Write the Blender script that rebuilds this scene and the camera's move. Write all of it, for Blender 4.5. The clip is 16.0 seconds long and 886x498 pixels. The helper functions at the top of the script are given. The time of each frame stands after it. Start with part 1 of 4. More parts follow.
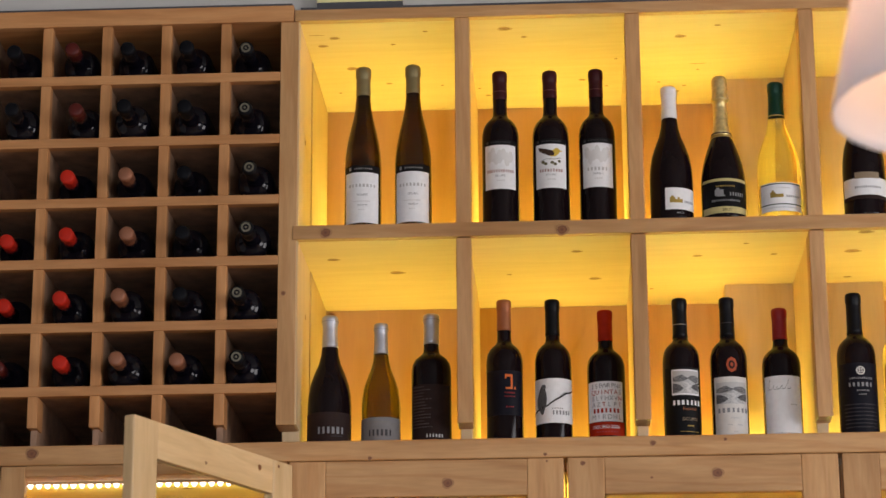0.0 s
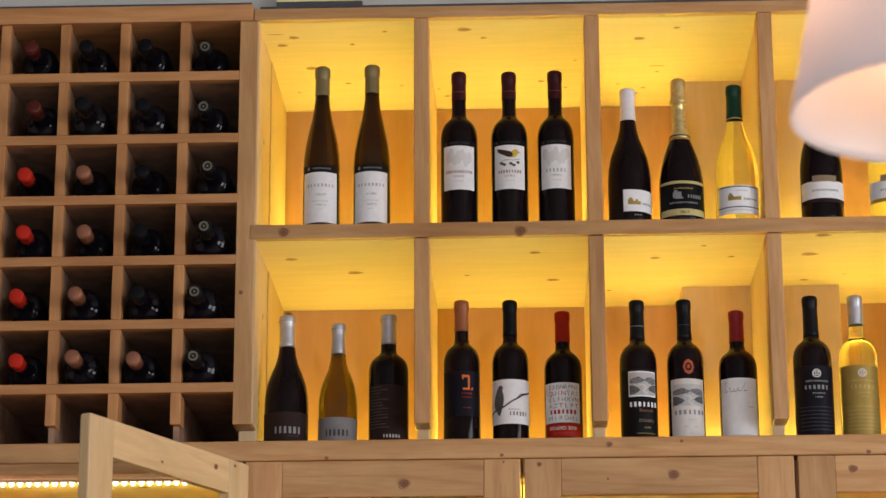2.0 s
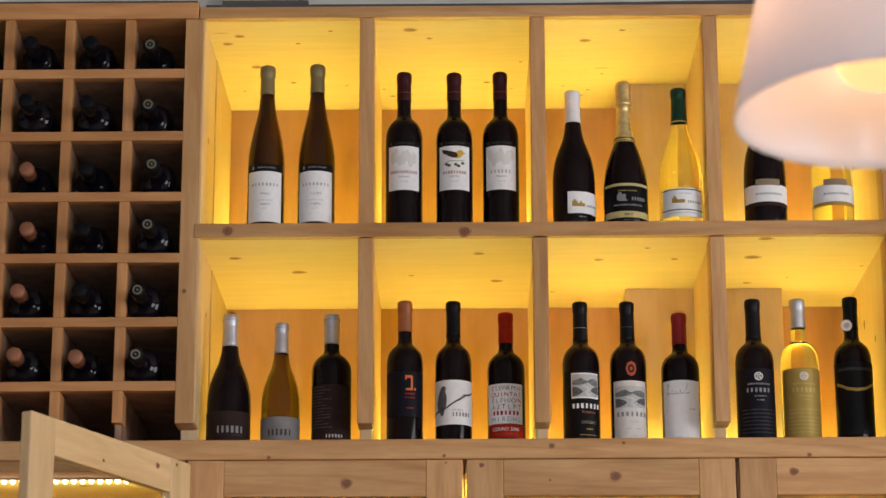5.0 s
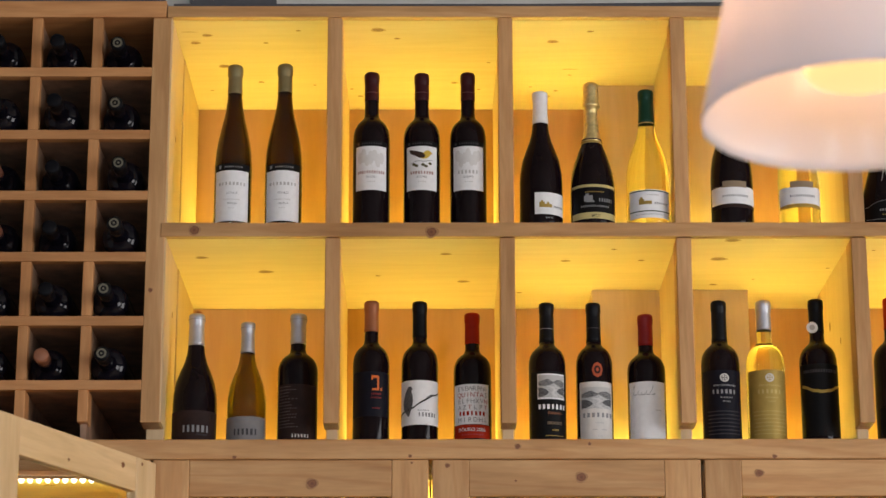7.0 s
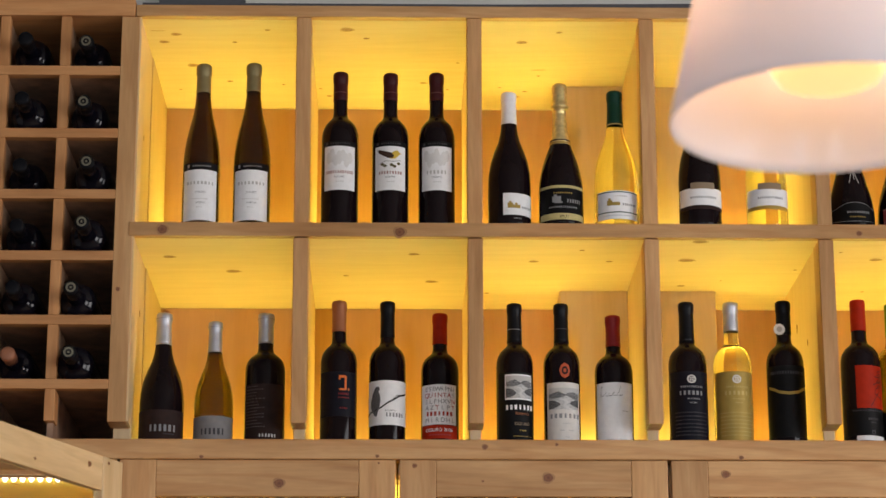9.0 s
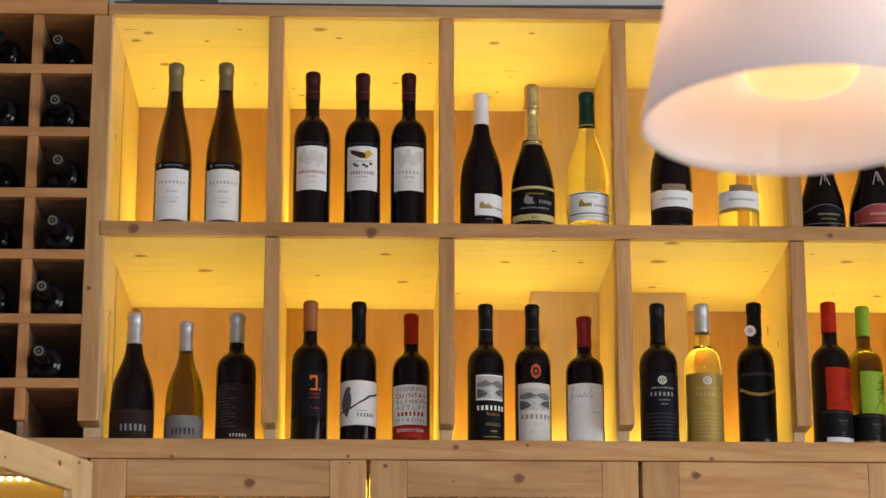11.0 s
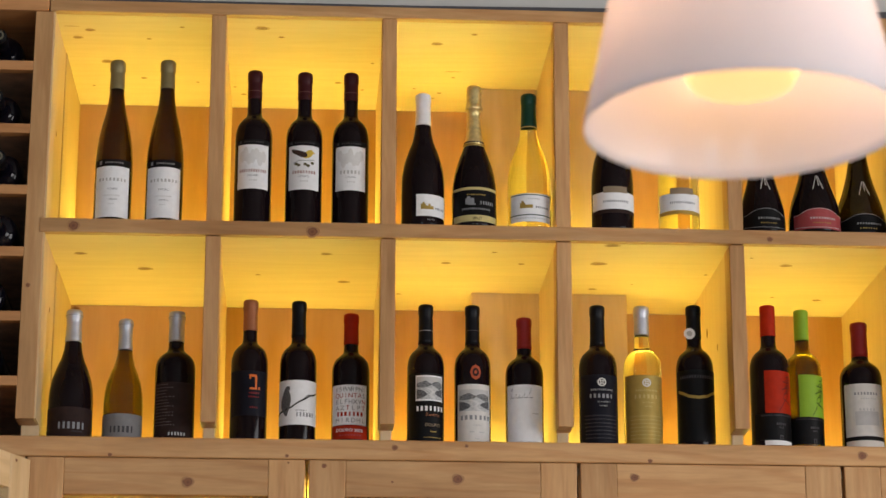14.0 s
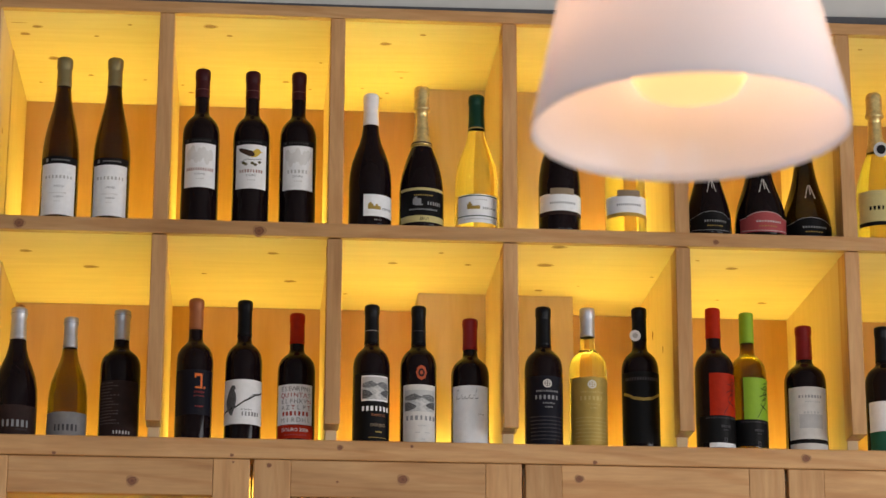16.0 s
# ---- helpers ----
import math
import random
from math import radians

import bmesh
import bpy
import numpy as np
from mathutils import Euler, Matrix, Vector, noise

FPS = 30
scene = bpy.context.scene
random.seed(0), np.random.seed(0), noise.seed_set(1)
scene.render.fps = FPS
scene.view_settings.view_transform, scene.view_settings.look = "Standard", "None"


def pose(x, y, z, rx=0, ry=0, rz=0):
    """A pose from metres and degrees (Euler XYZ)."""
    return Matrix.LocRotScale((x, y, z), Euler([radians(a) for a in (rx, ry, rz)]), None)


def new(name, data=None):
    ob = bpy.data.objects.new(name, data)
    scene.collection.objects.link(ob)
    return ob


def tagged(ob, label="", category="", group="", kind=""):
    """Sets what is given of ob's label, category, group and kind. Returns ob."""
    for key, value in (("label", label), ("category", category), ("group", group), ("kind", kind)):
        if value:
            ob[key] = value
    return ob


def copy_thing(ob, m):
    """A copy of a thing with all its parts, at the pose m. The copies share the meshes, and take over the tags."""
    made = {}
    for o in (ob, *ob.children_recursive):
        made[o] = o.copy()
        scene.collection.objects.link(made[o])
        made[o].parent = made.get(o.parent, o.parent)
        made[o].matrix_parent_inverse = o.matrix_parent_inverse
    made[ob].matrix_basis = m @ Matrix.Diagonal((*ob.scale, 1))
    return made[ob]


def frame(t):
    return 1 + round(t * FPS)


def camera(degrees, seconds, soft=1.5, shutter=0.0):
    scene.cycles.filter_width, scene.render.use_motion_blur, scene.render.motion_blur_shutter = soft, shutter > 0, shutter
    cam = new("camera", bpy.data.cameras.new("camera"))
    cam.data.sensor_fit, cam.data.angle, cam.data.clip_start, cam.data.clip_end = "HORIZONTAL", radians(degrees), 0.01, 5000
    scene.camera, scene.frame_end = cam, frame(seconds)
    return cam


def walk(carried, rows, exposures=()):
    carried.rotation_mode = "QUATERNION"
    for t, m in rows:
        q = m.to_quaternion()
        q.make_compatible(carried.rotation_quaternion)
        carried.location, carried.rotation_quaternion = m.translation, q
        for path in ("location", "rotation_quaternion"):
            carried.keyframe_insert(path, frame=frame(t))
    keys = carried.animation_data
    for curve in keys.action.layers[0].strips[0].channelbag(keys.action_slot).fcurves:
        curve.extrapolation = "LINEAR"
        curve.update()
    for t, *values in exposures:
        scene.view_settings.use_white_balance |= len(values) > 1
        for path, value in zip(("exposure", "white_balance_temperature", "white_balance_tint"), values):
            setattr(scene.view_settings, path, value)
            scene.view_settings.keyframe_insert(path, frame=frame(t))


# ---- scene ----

# ---------------------------------------------------------------- camera: a slow pan on a tripod, long lens
EYE = 1.2
cam = camera(20.8, 16.0, soft=1.5)
cam.data.dof.use_dof = True
cam.data.dof.focus_distance = 4.85
cam.data.dof.aperture_fstop = 5.0
ROWS = [
    (0.0, 2.911, 16.315, -0.369), (0.5, 2.646, 16.316, -0.335), (1.0, 2.294, 16.318, -0.305), (1.5, 2.055, 16.320, -0.290),
    (2.0, 1.874, 16.320, -0.272), (2.5, 1.618, 16.320, -0.248), (3.0, 1.351, 16.322, -0.232), (3.5, 1.130, 16.322, -0.220),
    (4.0, 0.927, 16.323, -0.208), (6.5, -0.142, 16.330, -0.145), (7.0, -0.326, 16.331, -0.132), (7.5, -0.520, 16.332, -0.122),
    (8.0, -0.712, 16.334, -0.115), (8.5, -0.943, 16.335, -0.105), (9.0, -1.114, 16.336, -0.092), (11.5, -2.051, 16.344, -0.025),
    (12.0, -2.295, 16.345, -0.004), (12.5, -2.464, 16.347, 0.014), (13.0, -2.690, 16.350, 0.030), (13.5, -2.993, 16.352, 0.048),
    (14.0, -3.276, 16.355, 0.072), (14.5, -3.558, 16.357, 0.094), (15.0, -3.940, 16.361, 0.122), (15.5, -4.293, 16.364, 0.146),
    (16.0, -4.592, 16.367, 0.155),
]
walk(cam, [(t, pose(0, 0, EYE, 90, 0, yaw) @ pose(0, 0, 0, pitch, 0, 0) @ pose(0, 0, 0, 0, 0, roll)) for t, yaw, pitch, roll in ROWS], exposures=((0.0, 0.0, 6500, 12), (8.0, -0.02, 6500, 9.5), (12.5, -0.05, 6500, 8.5), (16.0, -0.08, 6500, 8)))

# ---------------------------------------------------------------- light
world = bpy.data.worlds.new("world")
scene.world = world
world.use_nodes = True
wn = world.node_tree
sky = wn.nodes.new("ShaderNodeTexSky")
sky.sky_type, sky.sun_disc, sky.sun_elevation, sky.sun_rotation = "NISHITA", False, radians(35), radians(200)
wn.links.new(sky.outputs[0], wn.nodes["Background"].inputs[0])
wn.nodes["Background"].inputs[1].default_value = 0.12


def area_lamp(name, m, sx, sy, watts, color, spread=180):
    data = bpy.data.lights.new(name, "AREA")
    data.shape, data.size, data.size_y, data.energy, data.color, data.spread = "RECTANGLE", sx, sy, watts, color, radians(spread)
    ob = new(name, data)
    ob.matrix_world = m
    return ob


LED = (1.0, 0.93, 0.175)
window_east = area_lamp("window_light_east", pose(3.95, 1.3, 1.95, 90, 0, 90), 3.4, 2.1, 136, (1.0, 0.96, 0.97))
window_south = [area_lamp("window_light_south", pose(x, -2.95, 1.70, 90, 0, 0), 0.42, 0.9, 48, (0.78, 0.88, 1.0)) for x in (-0.8, 1.9)]
for x0, x1, upper, lower in ((-0.51, 0.145, 7.2, 5.1), (0.16, 0.836, 9.4, 6.6), (0.852, 1.178, 7.0, 6.4), (1.192, 1.46, 5.4, 4.4)):
    area_lamp("led_light_upper", pose((x0 + x1) / 2, 5.080, 2.600, 224, 0, 0), x1 - x0, 0.010, upper * (x1 - x0), LED, 170)
    area_lamp("led_light_lower", pose((x0 + x1) / 2, 5.080, 2.165, 224, 0, 0), x1 - x0, 0.010, lower * (x1 - x0), LED, 170)
# assumed LED runs, unseen, added to brighten the bays at the boxed columns
led_column_upper = area_lamp("led_light_column_upper", pose(0.51, 4.930, 2.600, 205, 0, 0), 0.33, 0.010, 1.9, LED, 170)
led_column_lower = area_lamp("led_light_column_lower", pose(0.51, 4.930, 2.165, 205, 0, 0), 0.33, 0.010, 1.9, LED, 170)
led_cabinet = area_lamp("led_light_cabinet", pose(0.25, 4.640, 2.086, 38, 0, 0), 2.6, 0.008, 10, LED, 175)
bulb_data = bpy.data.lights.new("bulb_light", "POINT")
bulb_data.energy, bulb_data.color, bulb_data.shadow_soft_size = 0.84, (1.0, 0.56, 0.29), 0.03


# ---------------------------------------------------------------- materials
def material(name):
    m = bpy.data.materials.new(name)
    m.use_nodes = True
    n = m.node_tree
    return m, n, n.nodes["Principled BSDF"]


def ramp(n, fac, stops):
    r = n.nodes.new("ShaderNodeValToRGB")
    while len(r.color_ramp.elements) < len(stops):
        r.color_ramp.elements.new(0.5)
    for e, (p, c) in zip(r.color_ramp.elements, stops):
        e.position, e.color = p, (*c, 1)
    n.links.new(fac, r.inputs[0])
    return r.outputs[0]


def mixed(n, fac, a, b, kind="MIX"):
    x = n.nodes.new("ShaderNodeMix")
    x.data_type, x.blend_type = "RGBA", kind
    for sock, v in ((x.inputs[0], fac), (x.inputs[6], a), (x.inputs[7], b)):
        if isinstance(v, (int, float)):
            sock.default_value = v
        elif isinstance(v, tuple):
            sock.default_value = (*v, 1)
        else:
            n.links.new(v, sock)
    return x.outputs[2]


def noise_tex(n, vec, scale, detail=4, rough=0.55, warp=0.0):
    x = n.nodes.new("ShaderNodeTexNoise")
    x.inputs["Scale"].default_value, x.inputs["Detail"].default_value = scale, detail
    x.inputs["Roughness"].default_value, x.inputs["Distortion"].default_value = rough, warp
    n.links.new(vec, x.inputs["Vector"])
    return x.outputs[0]


def pine(name, along, dark=(0.50, 0.272, 0.110), mid_c=(0.605, 0.342, 0.146), pale=(0.665, 0.395, 0.18), dirt=1.0, bands=0.22, fibre=0.28):
    """Varnished knotty pine with its grain along x, y or z."""
    m, n, p = material(name)
    tc, info = n.nodes.new("ShaderNodeTexCoord"), n.nodes.new("ShaderNodeObjectInfo")
    off = n.nodes.new("ShaderNodeVectorMath")
    off.operation = "MULTIPLY_ADD"
    n.links.new(info.outputs["Random"], off.inputs[0])
    off.inputs[1].default_value = (7.3, 5.1, 9.7)
    n.links.new(tc.outputs["Object"], off.inputs[2])
    mp = n.nodes.new("ShaderNodeMapping")
    mp.inputs["Scale"].default_value = tuple(0.10 if a == along else 1.0 for a in "xyz")
    n.links.new(off.outputs[0], mp.inputs[0])
    rings = noise_tex(n, mp.outputs[0], 26, 3, 0.5, 1.2)
    fine = noise_tex(n, mp.outputs[0], 190, 3, 0.6)
    blot = noise_tex(n, off.outputs[0], 5, 3, 0.5)
    col = ramp(n, rings, [(0.28, dark), (0.5, mid_c), (0.70, pale)])
    col = mixed(n, fibre, col, ramp(n, fine, [(0.3, (0.66, 0.60, 0.55)), (0.62, (1, 1, 1))]), "MULTIPLY")
    col = mixed(n, 0.6 * dirt, col, ramp(n, blot, [(0.3, (0.80, 0.76, 0.72)), (0.6, (1, 1, 1))]), "MULTIPLY")
    wave = n.nodes.new("ShaderNodeTexWave")
    wave.bands_direction = "DIAGONAL"
    for key, value in (("Scale", 16.0), ("Distortion", 9.0), ("Detail", 2.0), ("Detail Scale", 1.2)):
        wave.inputs[key].default_value = value
    n.links.new(mp.outputs[0], wave.inputs["Vector"])
    col = mixed(n, bands, col, ramp(n, wave.outputs["Fac"], [(0.0, (0.80, 0.64, 0.50)), (0.35, (1, 1, 1))]), "MULTIPLY")
    tint = n.nodes.new("ShaderNodeHueSaturation")
    span = n.nodes.new("ShaderNodeMapRange")
    n.links.new(info.outputs["Random"], span.inputs[0])
    span.inputs[3].default_value, span.inputs[4].default_value = 0.90, 1.08
    n.links.new(span.outputs[0], tint.inputs["Value"])
    n.links.new(col, tint.inputs["Color"])
    n.links.new(tint.outputs[0], p.inputs["Base Color"])
    n.links.new(ramp(n, fine, [(0.2, (0.38, 0.38, 0.38)), (0.8, (0.55, 0.55, 0.55))]), p.inputs["Roughness"])
    p.inputs["Specular IOR Level"].default_value = 0.35
    b = n.nodes.new("ShaderNodeBump")
    b.inputs["Strength"].default_value, b.inputs["Distance"].default_value = 0.25, 0.001
    n.links.new(fine, b.inputs["Height"])
    n.links.new(b.outputs[0], p.inputs["Normal"])
    return m


def knot_material(name, heart, ring, edge):
    m, n, p = material(name)
    tc, info = n.nodes.new("ShaderNodeTexCoord"), n.nodes.new("ShaderNodeObjectInfo")
    d = n.nodes.new("ShaderNodeVectorMath")
    d.operation = "LENGTH"
    n.links.new(tc.outputs["Object"], d.inputs[0])
    off = n.nodes.new("ShaderNodeVectorMath")
    off.operation = "MULTIPLY_ADD"
    n.links.new(info.outputs["Random"], off.inputs[0])
    off.inputs[1].default_value = (31, 17, 23)
    n.links.new(tc.outputs["Object"], off.inputs[2])
    ns = noise_tex(n, off.outputs[0], 2.2, 3)
    a = n.nodes.new("ShaderNodeMath")
    a.operation = "MULTIPLY_ADD"
    n.links.new(ns, a.inputs[0])
    a.inputs[1].default_value = 0.5
    n.links.new(d.outputs["Value"], a.inputs[2])
    n.links.new(ramp(n, a.outputs[0], [(0.30, heart), (0.70, ring), (0.92, heart), (1.0, edge)]), p.inputs["Base Color"])
    p.inputs["Roughness"].default_value = 0.5
    return m


def plain(name, color, rough=0.5, metal=0.0, grain=0.06, scale=60, spec=0.25):
    m, n, p = material(name)
    tc = n.nodes.new("ShaderNodeTexCoord")
    ns = noise_tex(n, tc.outputs["Object"], scale, 4)
    lo = tuple(c * (1 - grain) for c in color)
    hi = tuple(min(1, c * (1 + grain)) for c in color)
    n.links.new(ramp(n, ns, [(0.3, lo), (0.7, hi)]), p.inputs["Base Color"])
    n.links.new(ramp(n, ns, [(0.2, (rough * 0.85,) * 3), (0.8, (min(1, rough * 1.15),) * 3)]), p.inputs["Roughness"])
    p.inputs["Metallic"].default_value, p.inputs["Specular IOR Level"].default_value = metal, spec
    return m


def glass(name, color, ior=1.4, rough=0.02):
    m, n, p = material(name)
    p.inputs["Base Color"].default_value = (*color, 1)
    p.inputs["Transmission Weight"].default_value, p.inputs["IOR"].default_value = 1.0, ior
    p.inputs["Roughness"].default_value = rough
    return m


def glow(name, color, strength):
    m, n, p = material(name)
    p.inputs["Base Color"].default_value = (*color, 1)
    p.inputs["Emission Color"].default_value, p.inputs["Emission Strength"].default_value = (*color, 1), strength
    return m


PINE_X, PINE_Z = pine("pine_along_x", "x", bands=0.42), pine("pine_along_z", "z", bands=0.28)
CELL_X = pine("brown_pine_along_x", "x", (0.51, 0.232, 0.082), (0.61, 0.292, 0.111), (0.67, 0.343, 0.140))
CELL_Z = pine("brown_pine_along_z", "z", (0.51, 0.232, 0.082), (0.61, 0.292, 0.111), (0.67, 0.343, 0.140))
PALE = pine("pale_pine_door", "x", (0.73, 0.505, 0.255), (0.81, 0.58, 0.315), (0.85, 0.625, 0.36), 0.5, 0.14, 0.2)
PALE_Z = pine("pale_pine_door_upright", "z", (0.73, 0.505, 0.255), (0.81, 0.58, 0.315), (0.85, 0.625, 0.36), 0.5, 0.14, 0.2)
# paler pine copy for the LED-lit insides, part of their brightness put into colour
LITPINE_X = pine("pale_spruce_along_x", "x", (0.69, 0.512, 0.285), (0.72, 0.54, 0.31), (0.745, 0.562, 0.33), 0.4, 0.10, 0.10)
LITPINE_Z = pine("pale_spruce_along_z", "z", (0.68, 0.492, 0.265), (0.71, 0.52, 0.29), (0.735, 0.545, 0.315), 0.4, 0.10, 0.10)
PINE_BACK = pine("pine_back_board", "z", (0.545, 0.318, 0.132), (0.57, 0.340, 0.146), (0.595, 0.360, 0.160), 0.4, 0.06, 0.10)
# panels inside the rack cells: one brown, darker than the slats
CELLPLY = plain("dark_stained_plywood", (0.37, 0.225, 0.145), 0.6, grain=0.3, scale=25)
KNOT = knot_material("pine_knot", (0.15, 0.052, 0.021), (0.26, 0.098, 0.036), (0.38, 0.19, 0.075))
KNOT_PALE = knot_material("spruce_knot", (0.19, 0.078, 0.028), (0.34, 0.175, 0.066), (0.50, 0.31, 0.14))
WALL = plain("grey_plaster", (0.62, 0.60, 0.57), 0.85, grain=0.05, scale=9)
CEIL = plain("grey_ceiling_paint", (0.42, 0.40, 0.38), 0.85, grain=0.03, scale=7)
FLOOR = pine("pale_floor_boards", "y", (0.34, 0.235, 0.145), (0.40, 0.285, 0.185), (0.45, 0.325, 0.215))
DARK = plain("dark_metal_strip", (0.09, 0.09, 0.10), 0.4)
WINE = plain("dark_wine_glass", (0.008, 0.004, 0.005), 0.07, grain=0.15, scale=20, spec=0.18)
CELLAR = plain("dark_cellar_bottle_glass", (0.005, 0.0045, 0.008), 0.03, grain=0.15, scale=20, spec=0.28)
OLIVE = glass("olive_brown_glass", (0.040, 0.024, 0.003), 1.40)
DARKOLIVE = glass("dark_olive_glass", (0.014, 0.012, 0.003), 1.40)
AMBER = glass("amber_glass", (0.115, 0.084, 0.006), 1.36)
STRAW = glass("clear_glass_with_white_wine", (0.95, 0.98, 0.55), 1.36)
PALEWINE = glass("pale_green_glass_with_sparkling_wine", (0.85, 0.98, 0.42), 1.36)
PANE = glass("cabinet_glass", (0.95, 0.97, 0.96), 1.02)
PAPER = plain("white_label_paper", (0.83, 0.83, 0.84), 0.6, grain=0.04, scale=90)
CREAM = plain("cream_label_paper", (0.66, 0.635, 0.60), 0.6, grain=0.05, scale=90)
INK = plain("black_label_ink", (0.005, 0.0045, 0.005), 0.45, grain=0.1, spec=0.12)
NAVY = plain("navy_label_paper", (0.006, 0.0055, 0.011), 0.5, grain=0.15, spec=0.12)
BROWN = plain("dark_brown_label", (0.028, 0.015, 0.013), 0.6, grain=0.15, spec=0.12)
GREY = plain("grey_ink", (0.25, 0.25, 0.26), 0.6)
PALEGREY = plain("pale_grey_ink", (0.50, 0.49, 0.48), 0.6)
FAINT = plain("faint_grey_ink", (0.62, 0.61, 0.60), 0.6)
SKETCH = plain("faint_sketch_ink", (0.70, 0.69, 0.68), 0.6)
ASH = plain("ash_grey_label", (0.21, 0.20, 0.20), 0.55, grain=0.08)
TAN = plain("tan_label_tab", (0.27, 0.20, 0.13), 0.6)
DIM = plain("dim_ink", (0.055, 0.05, 0.055), 0.6)
ROSE = plain("dusky_rose_ink", (0.36, 0.20, 0.18), 0.6)
SILVER = plain("silver_capsule", (0.50, 0.50, 0.53), 0.42, 0.72, grain=0.08)
GOLD = plain("gold_foil", (0.72, 0.56, 0.24), 0.36, 0.7, grain=0.2, scale=120)
fn = GOLD.node_tree
fb = fn.nodes.new("ShaderNodeBump")
fb.inputs["Strength"].default_value, fb.inputs["Distance"].default_value = 0.5, 0.0015
fn.links.new(noise_tex(fn, fn.nodes["Texture Coordinate"].outputs["Object"], 130, 3), fb.inputs["Height"])
fn.links.new(fb.outputs[0], fn.nodes["Principled BSDF"].inputs["Normal"])
GILT = plain("dull_gold_paper", (0.37, 0.255, 0.062), 0.5, 0.3, grain=0.1)
GILTPALE = plain("pale_gold_ink", (0.48, 0.36, 0.13), 0.5, 0.2)
OLIVECAP = plain("olive_capsule", (0.24, 0.19, 0.085), 0.4, 0.3)
BURGUNDY = plain("burgundy_capsule", (0.045, 0.007, 0.009), 0.35, 0.1, grain=0.15, spec=0.2)
BLACKCAP = plain("black_capsule", (0.0045, 0.0045, 0.006), 0.32, grain=0.15, spec=0.14)
WHITECAP = plain("white_capsule", (0.78, 0.77, 0.77), 0.4)
GREENCAP = plain("dark_green_capsule", (0.006, 0.045, 0.024), 0.35, 0.2)
LIME = plain("lime_green_paper", (0.23, 0.39, 0.022), 0.5, grain=0.05)
RED = plain("red_paper", (0.37, 0.021, 0.005), 0.5, grain=0.15, spec=0.10)
CRIMSON = plain("crimson_capsule", (0.25, 0.014, 0.014), 0.4, 0.1)
COPPER = plain("copper_capsule", (0.32, 0.12, 0.052), 0.42, 0.3)
ORANGE = plain("orange_ink", (0.70, 0.16, 0.03), 0.5)
SEAL = plain("rust_red_seal", (0.42, 0.075, 0.025), 0.5, grain=0.2)
YELLOW = plain("yellow_ink", (0.62, 0.43, 0.06), 0.55)
PINK = plain("dusky_red_paper", (0.33, 0.055, 0.06), 0.5)
GREEN = plain("green_paper", (0.015, 0.10, 0.055), 0.5)
STEEL = plain("steel_screw_cap", (0.20, 0.18, 0.13), 0.42, 0.5)
CARD = plain("cream_card", (0.85, 0.77, 0.40), 0.6, grain=0.05)
PALEGOLD = plain("pale_gold_paper", (0.55, 0.46, 0.20), 0.5, grain=0.06)
DULLRED = plain("dull_red_foil_print", (0.13, 0.05, 0.045), 0.5)
FADED = plain("faded_brown_ink", (0.11, 0.085, 0.078), 0.6)
BIRD = plain("dark_brown_ink", (0.045, 0.022, 0.014), 0.6)
LEAF = plain("olive_green_ink", (0.10, 0.085, 0.035), 0.6)


def engraving(name, dark, light, scale):
    """Ink print of fine uneven strokes."""
    m, n, p = material(name)
    tc, mp = n.nodes.new("ShaderNodeTexCoord"), n.nodes.new("ShaderNodeMapping")
    mp.inputs["Scale"].default_value, mp.inputs["Rotation"].default_value = (1.0, 1.0, 3.0), (0, radians(25), 0)
    n.links.new(tc.outputs["Object"], mp.inputs[0])
    n.links.new(ramp(n, noise_tex(n, mp.outputs[0], scale, 4, 0.65), [(0.35, dark), (0.62, light)]), p.inputs["Base Color"])
    p.inputs["Roughness"].default_value = 0.6
    return m


HILL = engraving("engraved_hill_ink", (0.045, 0.045, 0.05), (0.26, 0.26, 0.26), 210)
SHADE = engraving("engraved_shadow_ink", (0.02, 0.02, 0.024), (0.15, 0.15, 0.155), 260)
WATER = engraving("engraved_water_ink", (0.30, 0.30, 0.30), (0.62, 0.62, 0.61), 240)
CORD = plain("white_cable", (0.6, 0.58, 0.55), 0.5)


# ---------------------------------------------------------------- builders
def thing(name, place, label, category, group="", kind=""):
    ob = new(name)
    ob.location = place
    ob.empty_display_size = 0.05
    return tagged(ob, label, category, group, kind)


def root_of(ob):
    p = Vector((0, 0, 0))
    while ob is not None:
        p += ob.location
        ob = ob.parent
    return p


def part(name, bm, mat, parent=None, label="", smooth=False):
    """Links a bmesh, given in world metres, as one mesh object under its thing or part."""
    if parent is not None:
        bmesh.ops.translate(bm, vec=-root_of(parent), verts=bm.verts)
    me = bpy.data.meshes.new(name)
    bm.to_mesh(me)
    bm.free()
    me.materials.append(mat)
    if smooth:
        me.shade_smooth()
    ob = new(name, me)
    ob.parent = parent
    return tagged(ob, label)


def box(x0, x1, y0, y1, z0, z1, bevel=0.0015):
    bm = bmesh.new()
    bmesh.ops.create_cube(bm, size=1)
    for v in bm.verts:
        v.co = (x0 + (v.co.x + 0.5) * (x1 - x0), y0 + (v.co.y + 0.5) * (y1 - y0), z0 + (v.co.z + 0.5) * (z1 - z0))
    if bevel:
        bmesh.ops.bevel(bm, geom=list(bm.edges), offset=bevel, segments=2, profile=0.5, affect="EDGES")
    return bm


